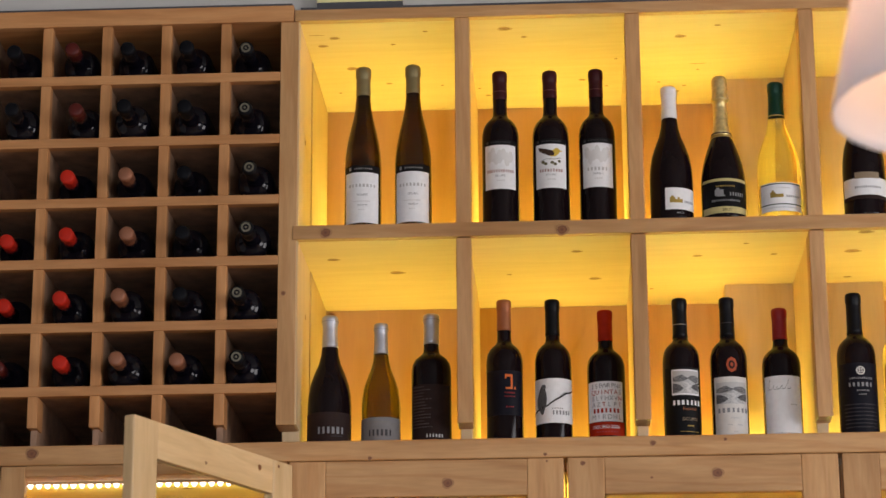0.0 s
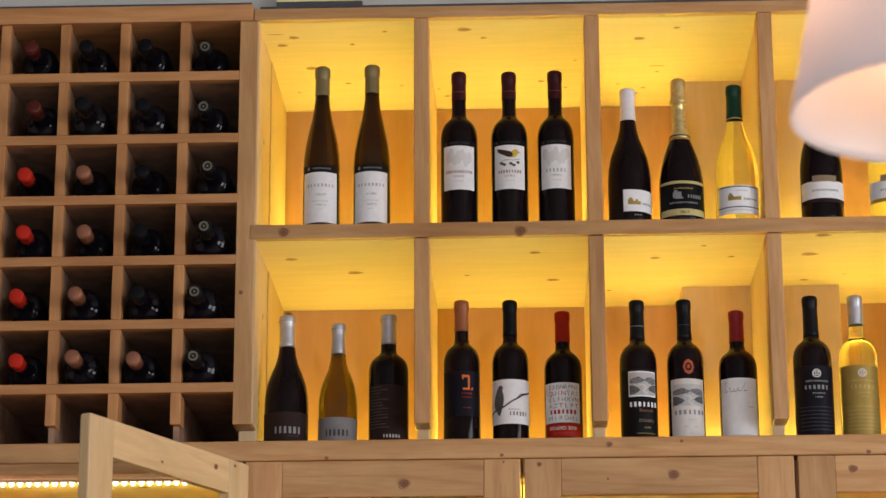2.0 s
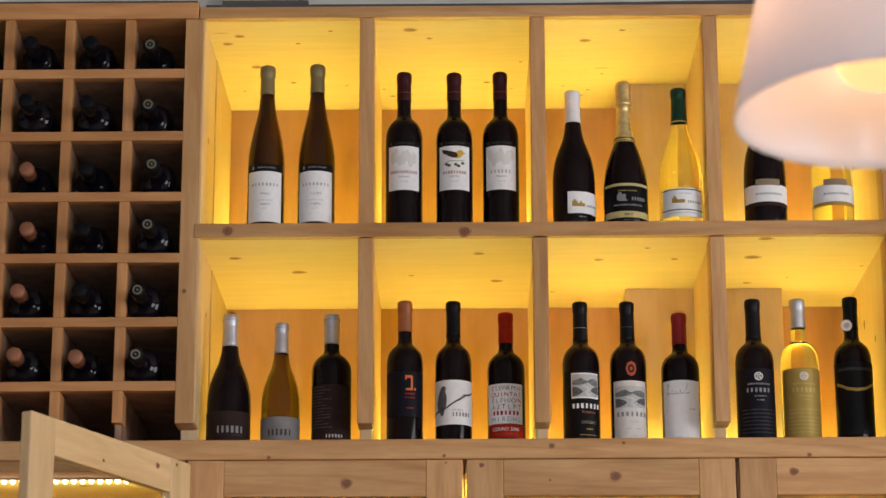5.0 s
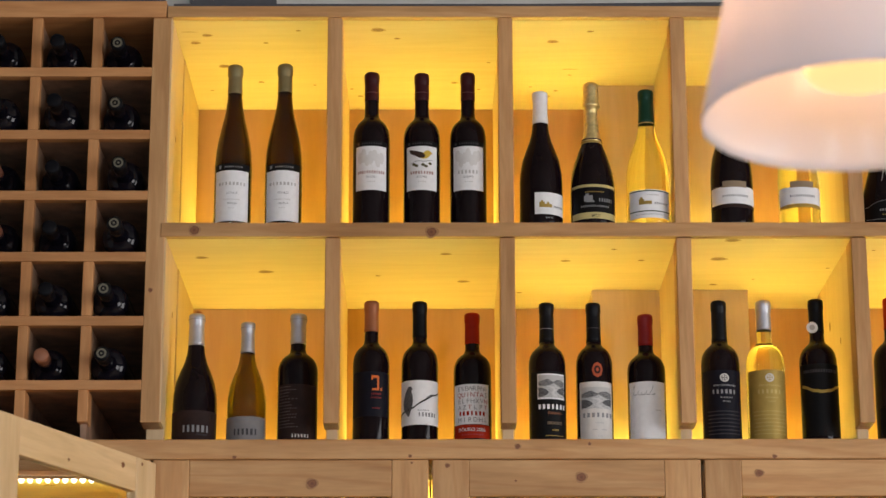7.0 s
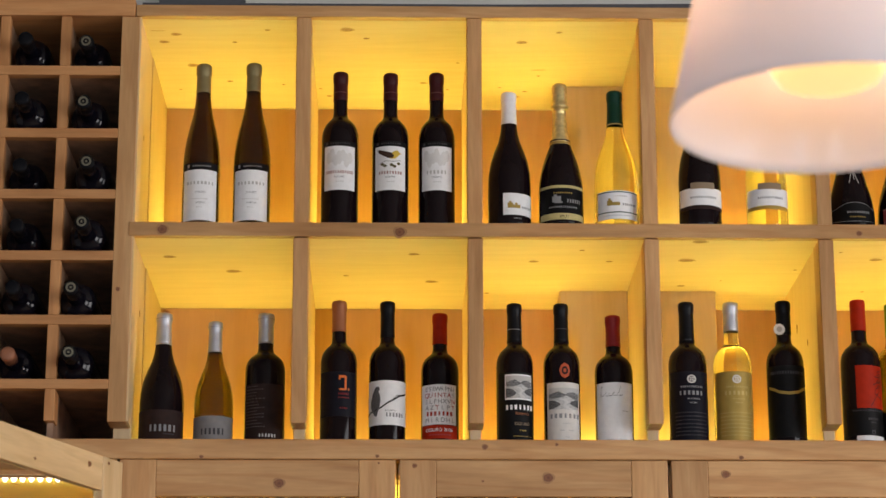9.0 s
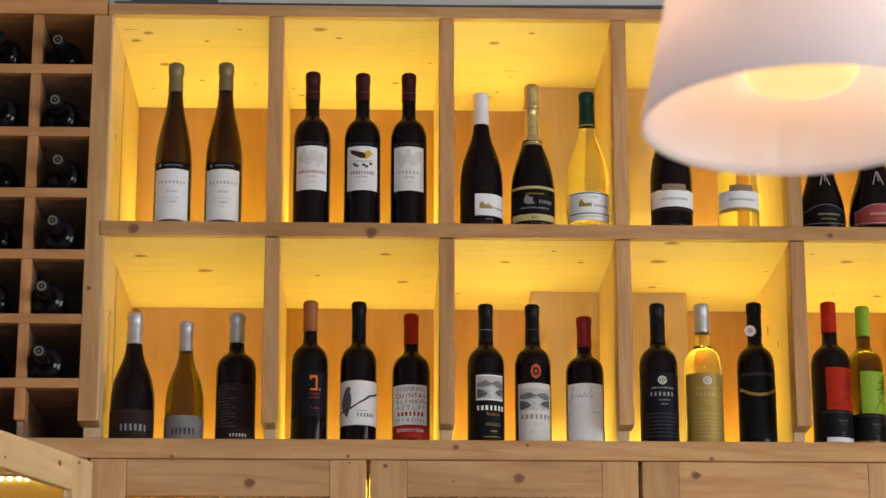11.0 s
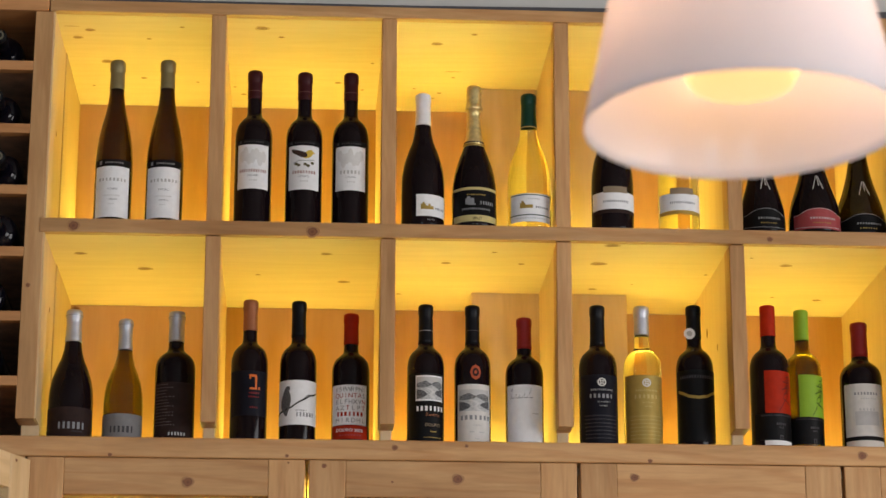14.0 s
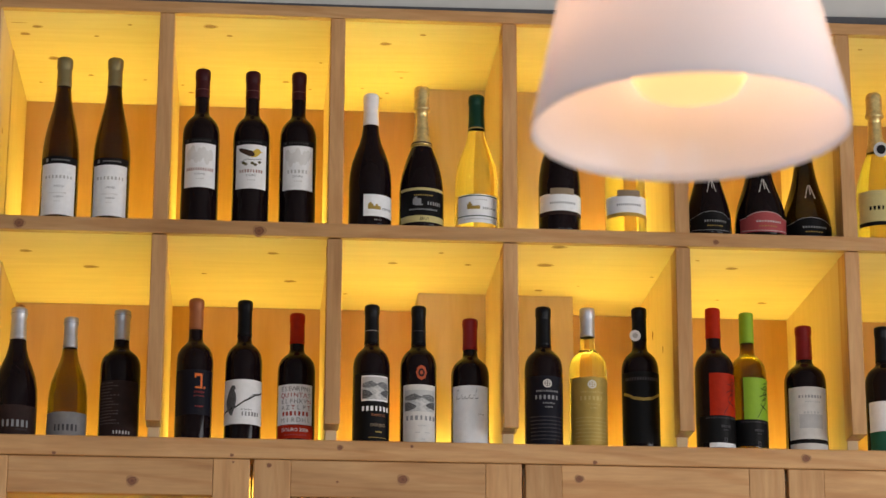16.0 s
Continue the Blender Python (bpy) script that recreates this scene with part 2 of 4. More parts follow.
def lathe(profile, at, seg=40):
    """Turns (radius, height) pairs round an upright axis through at."""
    bm = bmesh.new()
    rings = []
    for r, z in profile:
        if r < 1e-5:
            rings.append([bm.verts.new((at[0], at[1], at[2] + z))])
        else:
            rings.append([bm.verts.new((at[0] + r * math.cos(2 * math.pi * i / seg), at[1] + r * math.sin(2 * math.pi * i / seg), at[2] + z)) for i in range(seg)])
    for a, b in zip(rings, rings[1:]):
        for i in range(seg):
            j = (i + 1) % seg
            if len(a) == 1:
                bm.faces.new((a[0], b[j], b[i]))
            elif len(b) == 1:
                bm.faces.new((a[i], a[j], b[0]))
            else:
                bm.faces.new((a[i], a[j], b[j], b[i]))
    bmesh.ops.recalc_face_normals(bm, faces=bm.faces)
    return bm


def patch(bm, at, r, a0, a1, z0, z1):
    """A piece of paper bent round an upright axis; angles in degrees from the front, to the right."""
    seg = max(1, int(abs(a1 - a0) / 7))
    rows = []
    for k in range(seg + 1):
        a = radians(a0 + (a1 - a0) * k / seg)
        s, c = math.sin(a), -math.cos(a)
        rows.append([bm.verts.new((at[0] + q * s, at[1] + q * c, at[2] + z)) for q, z in ((r, z0), (r, z1), (r - 0.0003, z1), (r - 0.0003, z0))])
    for a, b in zip(rows, rows[1:]):
        for i in range(4):
            j = (i + 1) % 4
            bm.faces.new((a[i], b[i], b[j], a[j]))
    bm.faces.new(rows[0][::-1])
    bm.faces.new(rows[-1])
    return bm


KNOT_MESH = {}


def knot(parent, x, y, z, facing, size, stretch=1.0):
    """A knot in the wood, its face half a millimetre proud of the board."""
    if facing not in KNOT_MESH:
        bm = bmesh.new()
        seg = 18
        lo, hi = [], []
        for i in range(seg):
            a = 2 * math.pi * i / seg
            q = 1 + 0.10 * math.sin(3 * a + 1)
            u, v = q * math.cos(a), q * math.sin(a)
            lo.append(bm.verts.new((u, 0, v) if facing == "y" else (u, v, 0)))
            hi.append(bm.verts.new((u, -0.0006, v) if facing == "y" else (u, v, -0.0006)))
        bm.faces.new(hi)
        for i in range(seg):
            j = (i + 1) % seg
            bm.faces.new((lo[i], lo[j], hi[j], hi[i]))
        bmesh.ops.recalc_face_normals(bm, faces=bm.faces)
        me = bpy.data.meshes.new("knot")
        bm.to_mesh(me)
        bm.free()
        me.materials.append(KNOT if facing == "y" else KNOT_PALE)
        KNOT_MESH[facing] = me
    ob = new("knot", KNOT_MESH[facing])
    ob.parent = parent
    ob.location = Vector((x, y, z)) - root_of(parent)
    ob.scale = (size * stretch, 1, size) if facing == "y" else (size * stretch, size, 1)
    return ob


# ---------------------------------------------------------------- the room
FRONT, BACK = 4.55, 5.10


def setting(name, bm, mat, label, category):
    return tagged(part(name, bm, mat), label, category, kind="structure")


setting("floor", box(-4.2, 4.2, -3.2, 5.4, -0.1, 0.0, 0), FLOOR, "pale brown wooden floor of the wine bar", "floor")
setting("ceiling", box(-4.2, 4.2, -3.2, 5.4, 3.9, 4.0, 0), CEIL, "plain grey painted ceiling above the shelves", "ceiling")
setting("wall_north", box(-4.2, 4.2, 5.16, 5.4, 0.0, 3.9, 0), WALL, "pale grey plaster wall behind the wine shelves", "wall")
setting("wall_west", box(-4.2, -4.0, -3.0, 5.16, 0.0, 3.9, 0), WALL, "pale grey plaster side wall", "wall")
wall_e = thing("wall_east", (4.1, 2.0, 0), "grey plaster side wall with a wide window opening", "wall", kind="structure")
part("wall_panel", box(4.0, 4.2, -3.0, -0.4, 0, 3.9, 0), WALL, wall_e)
part("wall_panel", box(4.0, 4.2, 3.0, 5.16, 0, 3.9, 0), WALL, wall_e)
part("wall_panel", box(4.0, 4.2, -0.4, 3.0, 0, 0.9, 0), WALL, wall_e)
part("wall_panel", box(4.0, 4.2, -0.4, 3.0, 3.0, 3.9, 0), WALL, wall_e)
wall_s = thing("wall_south", (0.6, -3.1, 0), "grey plaster wall with two window openings", "wall", kind="structure")
for x0, x1 in ((-4.2, -1.01), (-0.59, 1.69), (2.11, 4.2)):
    part("wall_panel", box(x0, x1, -3.2, -3.0, 0, 3.9, 0), WALL, wall_s)
for x0, x1 in ((-1.01, -0.59), (1.69, 2.11)):
    part("wall_panel", box(x0, x1, -3.2, -3.0, 0, 1.25, 0), WALL, wall_s)
    part("wall_panel", box(x0, x1, -3.2, -3.0, 2.15, 3.9, 0), WALL, wall_s)

# ---------------------------------------------------------------- the lit wine shelf
shelf = thing("wine_shelf", (0.66, 4.8, 2.152), "knotty pine wall shelf with ten warmly lit bays of standing bottles", "shelf")
Z_LEDGE, Z_MID0, Z_MID1, Z_TOP0, Z_TOP1 = 2.152, 2.558, 2.587, 3.020, 3.0445
END = 1.905
DIVIDERS = [-0.1905, 0.1525, 0.4995, 0.8440, 1.1850, 1.5300]
# boards are split: brightened copy inside, plain pine lip in front
part("top_board", box(-0.529, END, FRONT + 0.016, BACK, Z_TOP0, Z_TOP1, 0), LITPINE_X, shelf)
part("front_lip", box(-0.529, END, FRONT - 0.004, FRONT + 0.0155, Z_TOP0, Z_TOP1), PINE_X, shelf)
part("shelf_board", box(-0.529, END - 0.03, FRONT + 0.016, BACK, Z_MID0, Z_MID1, 0), LITPINE_X, shelf)
part("front_lip", box(-0.529, END - 0.03, FRONT - 0.003, FRONT + 0.0155, Z_MID0, Z_MID1), PINE_X, shelf)
part("end_post", box(-0.5575, -0.5215, FRONT, FRONT + 0.065, 2.186, Z_TOP0), PINE_Z, shelf)
# thin pale facing added on the post side, painting in the LED light there
part("facing_strip", box(-0.5214, -0.5186, FRONT + 0.003, FRONT + 0.066, 2.188, Z_TOP0, 0), LITPINE_Z, shelf)
part("end_panel", box(-0.553, -0.5186, FRONT + 0.0665, 4.78, Z_LEDGE, Z_TOP0), LITPINE_Z, shelf)
part("end_panel", box(-0.555, -0.5165, 4.782, BACK, Z_LEDGE, Z_TOP0), LITPINE_Z, shelf)
part("end_panel", box(END - 0.03, END, FRONT, BACK, Z_LEDGE, Z_TOP0), PINE_Z, shelf)
for dx in DIVIDERS:
    for z0, z1, cut in ((Z_MID1, Z_TOP0, 0.0), (Z_LEDGE, Z_MID0, 0.032)):
        part("divider_post", box(dx - 0.0150, dx + 0.0145, FRONT, FRONT + 0.06, z0 + cut, z1 - cut * 0.07), PINE_Z, shelf)
        part("divider_panel", box(dx - 0.0115, dx + 0.0110, FRONT + 0.06, BACK, z0, z1), LITPINE_Z, shelf)
part("back_panel", box(-0.5335, END - 0.03, BACK, BACK + 0.02, Z_LEDGE, Z_MID0), PINE_BACK, shelf)
part("back_panel", box(-0.5335, END - 0.03, BACK, BACK + 0.02, Z_MID1, Z_TOP0), PINE_BACK, shelf)
for z0, z1 in ((Z_LEDGE, Z_MID0), (Z_MID1, Z_TOP0)):
    part("boxed_column", box(0.344, 0.4880, 4.945, BACK, z0, z1), LITPINE_Z, shelf, "boxed-in pine column at the back of the bay")
    part("boxed_column", box(0.5105, 0.676, 4.945, BACK, z0, z1), LITPINE_Z, shelf, "boxed-in pine column at the back of the bay")

ledge = thing("ledge_board", (0.0, 4.8, 2.112), "long knotty pine ledge board under the bottles", "ledge")
part("board", box(-1.80, END, FRONT - 0.006, BACK + 0.02, 2.113, Z_LEDGE, 0.003), PINE_X, ledge)

# knots of the boards, as they lie in the wood
KY = FRONT - 0.0035
for x, z, s in ((-0.463, 2.571, 0.011), (0.0035, 2.567, 0.012), (0.910, 2.568, 0.006)):
    knot(shelf, x, KY, z, "y", s, 1.15)
for x, z, s in ((0.168, 2.137, 0.006), (1.074, 2.133, 0.009), (-1.03, 2.136, 0.012), (0.660, 2.117, 0.0045), (-0.038, 2.1185, 0.0035), (-0.374, 2.1165, 0.004), (0.306, 2.142, 0.0035)):
    knot(ledge, x, FRONT - 0.0065, z, "y", s, 1.1)
knot(shelf, -0.5458, FRONT - 0.0005, 2.4498, "y", 0.005)
for x, y, size in (
    (-0.462, 4.695, 0.009), (-0.339, 4.801, 0.011), (0.032, 4.670, 0.008), (-0.108, 4.832, 0.004), (0.070, 4.876, 0.009), (0.276, 4.720, 0.007), (0.369, 4.637, 0.004),
    (0.430, 4.718, 0.005), (0.190, 4.965, 0.004), (0.599, 4.574, 0.011), (0.587, 4.707, 0.012), (0.597, 4.901, 0.006), (0.676, 4.860, 0.002), (0.971, 4.698, 0.009),
    (1.089, 4.962, 0.007), (0.989, 4.944, 0.003), (0.891, 4.646, 0.003), (0.819, 4.776, 0.003),
):
    knot(shelf, x, y, Z_MID0 + 0.0001, "z", size, 1.5)
for x, y, size in (
    (-0.106, 4.616, 0.011), (-0.067, 4.664, 0.005), (0.125, 4.804, 0.003), (0.054, 4.927, 0.006), (0.107, 4.969, 0.003), (0.255, 4.682, 0.009), (0.329, 4.625, 0.005),
    (-0.152, 5.012, 0.005), (-0.170, 4.966, 0.003), (0.220, 4.953, 0.003), (0.301, 4.880, 0.003), (0.276, 4.978, 0.004), (0.262, 5.012, 0.004), (-0.458, 4.646, 0.008), (-0.486, 4.689, 0.008), (-0.269, 4.620, 0.004), (-0.340, 4.689, 0.004),
    (-0.365, 4.922, 0.005), (-0.436, 4.826, 0.010), (-0.476, 4.975, 0.003), (-0.250, 4.941, 0.003), (1.243, 4.628, 0.004),
):
    knot(shelf, x, y, Z_TOP0 + 0.0001, "z", size, 1.4)
# short resin cracks, and a small dark knob in the lower bay's corner, drawn as a knot
for x, y in ((-0.494, 4.627), (0.298, 4.844)):
    knot(shelf, x, y, Z_TOP0 + 0.0001, "z", 0.0014, 12)
knot(shelf, -0.5055, BACK - 0.0001, 2.5465, "y", 0.009)
# knots in the sides of the bays
for x, y, z, tall in ((0.8325, 4.86, 2.455, 0.010), (0.8325, 4.74, 2.395, 0.007), (1.1735, 4.80, 2.300, 0.008), (-0.5185, 4.70, 2.44, 0.006), (-0.5185, 4.665, 2.80, 0.006)):
    k = knot(shelf, x, y, z, "y", tall * 0.7, 1.0)
    k.rotation_euler = (0, 0, radians(-90 if x > 0 else 90))
    k.scale = (tall * 0.6, 1, tall)

# ---------------------------------------------------------------- the pigeon-hole rack
rack = thing("wine_rack", (-1.15, 4.8, 2.152), "pine pigeon-hole wine rack with square cells, half filled", "wine rack")
RACK_X = [-1.7645 + 0.1217 * i for i in range(11)]
ROW_Z = [3.020, 2.9042, 2.7717, 2.6447, 2.5185, 2.3884, 2.2603]
RACK_D = 5.06
part("top_board", box(-1.83, -0.531, FRONT - 0.005, BACK, 3.020, 3.055), CELL_X, rack)
for i, z in enumerate(ROW_Z[1:]):
    part("shelf_slat", box(-1.80, -0.5575, FRONT, FRONT + 0.022, z - 0.0098, z + 0.0098), CELL_X, rack)
    part("shelf_panel", box(-1.80, -0.5575, FRONT + 0.022, RACK_D, z - 0.006, z + 0.006, 0), CELLPLY, rack)
for x in RACK_X[:-1]:
    for a, b in zip(ROW_Z, ROW_Z[1:]):
        part("upright_slat", box(x - 0.0102, x + 0.0102, FRONT + 0.001, FRONT + 0.022, b + 0.0098, (a - 0.0098) if a < 3.0 else a), CELL_Z, rack)
    part("upright_slat", box(x - 0.0102, x + 0.0102, FRONT + 0.001, FRONT + 0.05, 2.188, ROW_Z[-1] - 0.0098), CELL_Z, rack)
    part("upright_panel", box(x - 0.006, x + 0.006, FRONT + 0.0225, RACK_D - 0.001, Z_LEDGE, 3.019, 0), CELLPLY, rack)
part("back_panel", box(-1.80, -0.5575, RACK_D, RACK_D + 0.015, Z_LEDGE, Z_TOP0, 0), CELLPLY, rack)
part("side_panel", box(-1.83, -1.80, FRONT, BACK, Z_LEDGE, Z_TOP0), CELL_Z, rack)

# strip and wall edge above the shelf
setting("trim", box(-0.52, 0.2, FRONT + 0.02, FRONT + 0.05, Z_TOP1, Z_TOP1 + 0.014, 0), DARK, "dark metal strip along the top of the shelf", "trim")
rising = box(0.2, END, FRONT + 0.02, FRONT + 0.05, Z_TOP1, Z_TOP1 + 0.014, 0)
for v in rising.verts:
    if v.co.z > Z_TOP1 + 0.01 and v.co.x > 1.0:
        v.co.z += 0.017
setting("trim_rising", rising, DARK, "dark metal strip that rises along the shelf top", "trim")
# dark strip put in for the shadow gap between rack top and panel
setting("trim_strip", box(-1.83, -0.535, FRONT + 0.004, FRONT + 0.05, 3.0555, 3.0625, 0.001), DARK, "dark shadow strip along the top of the rack", "trim")
setting("trim_panel", box(-1.83, END, FRONT + 0.052, BACK + 0.02, 3.056, 3.40, 0), WALL, "pale grey boxed panel above the shelf", "trim")
card = thing("shelf_card", (-0.40, FRONT + 0.035, Z_TOP1 + 0.014), "cream card strip standing on the shelf top", "sign")
part("card", box(-0.487, -0.312, FRONT + 0.024, FRONT + 0.028, Z_TOP1 + 0.026, Z_TOP1 + 0.090, 0.0005), CARD, card)
part("foot", box(-0.487, -0.312, FRONT + 0.024, FRONT + 0.045, Z_TOP1 + 0.014, Z_TOP1 + 0.026, 0.0005), DARK, card)

# ---------------------------------------------------------------- the cabinets under the ledge
Z_DOOR1, Z_DOOR0 = 2.1122, 1.25
STILE, RAIL = 0.070, 0.071


def door_parts(door, x0, x1, z0, z1):
    """A framed glass door whose hinge edge lies at the local origin line of door; built closed, front at FRONT."""
    y0, y1 = FRONT - 0.003, FRONT + 0.019
    part("stile", box(x0, x0 + STILE, y0, y1, z0, z1, 0.002), PINE_Z, door)
    part("stile", box(x1 - STILE, x1, y0, y1, z0, z1, 0.002), PINE_Z, door)
    part("rail", box(x0 + STILE, x1 - STILE, y0 + 0.001, y1, z1 - RAIL, z1, 0.002), PINE_X, door)
    part("rail", box(x0 + STILE, x1 - STILE, y0 + 0.001, y1, z0, z0 + RAIL, 0.002), PINE_X, door)
    pane = part("pane", box(x0 + STILE, x1 - STILE, y0 + 0.010, y0 + 0.013, z0 + RAIL, z1 - RAIL, 0), PANE, door, "clear glass pane")
    pane.visible_shadow = False
    return door


def cabinet(x0, x1, label, with_door=True, slit=0.022, slit_left=0.022):
    c = thing("wall_cabinet", ((x0 + x1) / 2, 4.8, 1.22), label, "cabinet", "cabinets under the ledge")
    part("top_panel", box(x0, x1, FRONT + 0.045, BACK, 2.0935, 2.1125, 0), LITPINE_X, c)
    part("bottom_panel", box(x0, x1, FRONT + 0.022, BACK, 1.22, 1.24, 0), PINE_X, c)
    part("back_panel", box(x0, x1, BACK, BACK + 0.02, 1.22, 2.0935, 0), LITPINE_X, c)
    part("side_panel", box(x0, x0 + 0.009, FRONT + slit_left, BACK, 1.24, 2.0935, 0), PINE_Z, c)
    part("side_panel", box(x1 - 0.009, x1, FRONT + slit, BACK, 1.24, 2.0935, 0), PINE_Z, c)
    part("front_rail", box(x0 + 0.0095, x1 - 0.0095, FRONT + 0.022, FRONT + 0.044, 2.0925, 2.1125, 0), PINE_X, c)
    if with_door:
        e = new("door")
        e.parent = c
        e.location = Vector((x1, FRONT + 0.008, Z_DOOR0)) - root_of(c)
        door_parts(e, x0 + 0.002, x1 - 0.002, Z_DOOR0, Z_DOOR1)
    return c


cab = cabinet(-0.532, -0.001, "pine wall cabinet with a closed framed glass door", slit=0.16)
for x, z, s in ((-0.2253, 2.0663, 0.011), (-0.035, 2.106, 0.0022)):
    knot(cab, x, FRONT - 0.0025, z, "y", s, 1.1)
cab = cabinet(0.0025, 0.5205, "pine wall cabinet with a closed framed glass door", slit_left=0.16)
for x, z, s in ((0.2892, 2.0777, 0.011), (0.0335, 2.1008, 0.005), (0.164, 2.071, 0.0025)):
    knot(cab, x, FRONT - 0.0025, z, "y", s, 1.1)
cab = cabinet(0.5235, 1.0335, "pine wall cabinet with a closed framed glass door")
knot(cab, 0.6296, FRONT - 0.0025, 2.0854, "y", 0.008, 1.2)
cabinet(1.0365, 1.560, "pine wall cabinet with a closed framed glass door")
open_cab = cabinet(-1.090, -0.535, "pine wall cabinet, its glass door standing open, lit inside", False)
part("face_stile", box(-1.090, -1.042, FRONT - 0.003, FRONT + 0.021, 1.24, 2.112), PINE_Z, open_cab)
part("face_rail", box(-1.042, -0.535, FRONT - 0.003, FRONT + 0.021, 2.0915, 2.1125), PINE_X, open_cab)
for x, y, s in ((-0.98, 4.69, 0.007), (-0.75, 4.70, 0.008)):
    knot(open_cab, x, y, 2.0936, "z", s, 1.7)
# the door that stands open, hinged on the cabinet's right side
swung = new("door")
swung.parent = open_cab
HINGE = Vector((-0.531, FRONT - 0.012, Z_DOOR0))
swung.location = HINGE - root_of(open_cab)
a_open = math.atan2(0.49, 0.226)
swung.rotation_euler = (0, 0, a_open)
W = 0.528
for nm, bx, mt in (
    ("stile", box(-0.070, 0.0, -0.011, 0.011, 0, 0.853, 0.003), PALE_Z),
    ("stile", box(-W, -W + 0.074, -0.011, 0.011, 0, 0.853, 0.003), PALE_Z),
    ("rail", box(-W + 0.074, -0.070, -0.010, 0.010, 0.853 - 0.066, 0.853, 0.002), PALE),
    ("rail", box(-W + 0.074, -0.070, -0.010, 0.010, 0, 0.066, 0.002), PALE),
    ("pane", box(-W + 0.074, -0.070, -0.0015, 0.0015, 0.066, 0.787, 0), PANE),
):
    ob = part(nm, bx, mt)
    ob.parent = swung
    ob.visible_shadow = nm != "pane"
for x, z, size in ((-0.118, 0.829, 0.0055), (-0.052, 0.842, 0.0035), (-0.300, 0.806, 0.003)):
    k = knot(swung, 0, 0, 0, "y", size, 1.1)
    k.location = (x, -0.0108 if x > -0.07 else -0.0101, z)
cabinet(-1.80, -1.093, "pine wall cabinet with a closed framed glass door")

# the row of small lamps just behind the open cabinet's front rail
led = thing("led_strip", (-0.80, 4.622, 2.0925), "strip of small white LED lamps under the cabinet top", "LED strip")
part("strip", box(-1.056, -0.545, 4.6165, 4.6275, 2.0895, 2.0933, 0), LITPINE_X, led)
LEDGLOW = glow("led_white", (1.0, 0.90, 0.82), 3.0)
for k in range(30):
    x = -1.0475 + 0.0170 * k
    part("diode", lathe([(0, -0.0075), (0.0030, -0.0070), (0.0050, -0.0035), (0.0060, 0.0), (0, 0.0)], (x, 4.622, 2.0893), 12), LEDGLOW, led)

# ---------------------------------------------------------------- bottles
SHAPES = {
    "bordeaux": [(0.90, 0.0), (0.985, 0.008), (1.0, 0.03), (1.0, 0.562), (0.985, 0.594), (0.93, 0.628), (0.82, 0.657), (0.66, 0.680), (0.50, 0.697), (0.415, 0.713), (0.385, 0.738), (0.375, 0.80), (0.365, 0.985)],
    "high_shoulder": [(0.90, 0.0), (0.985, 0.008), (1.0, 0.03), (1.0, 0.585), (0.985, 0.612), (0.93, 0.636), (0.82, 0.653), (0.66, 0.664), (0.52, 0.672), (0.43, 0.684), (0.39, 0.71), (0.375, 0.80), (0.365, 0.985)],
    "flute": [(0.90, 0.0), (0.985, 0.008), (1.0, 0.03), (1.0, 0.38), (0.965, 0.45), (0.87, 0.525), (0.73, 0.60), (0.575, 0.67), (0.46, 0.735), (0.395, 0.80), (0.375, 0.86), (0.36, 0.985)],
    "burgundy": [(0.90, 0.0), (0.985, 0.008), (1.0, 0.03), (1.0, 0.33), (0.975, 0.40), (0.885, 0.485), (0.70, 0.57), (0.525, 0.635), (0.415, 0.70), (0.36, 0.77), (0.335, 0.85), (0.325, 0.985)],
    "champagne": [(0.90, 0.0), (0.985, 0.008), (1.0, 0.03), (1.0, 0.25), (0.975, 0.31), (0.90, 0.38), (0.78, 0.45), (0.63, 0.515), (0.48, 0.57), (0.375, 0.625), (0.305, 0.69), (0.268, 0.76), (0.262, 0.985)],
    "teardrop": [(0.90, 0.0), (0.985, 0.008), (1.0, 0.03), (1.0, 0.11), (0.965, 0.17), (0.89, 0.23), (0.79, 0.285), (0.68, 0.34), (0.57, 0.40), (0.47, 0.465), (0.39, 0.54), (0.32, 0.63), (0.275, 0.74), (0.262, 0.985)],
}


def radius_at(shape, q):
    pts = SHAPES[shape]
    for (r0, z0), (r1, z1) in zip(pts, pts[1:]):
        if q <= z1:
            return r0 + (r1 - r0) * (q - z0) / (z1 - z0)
    return pts[-1][0]


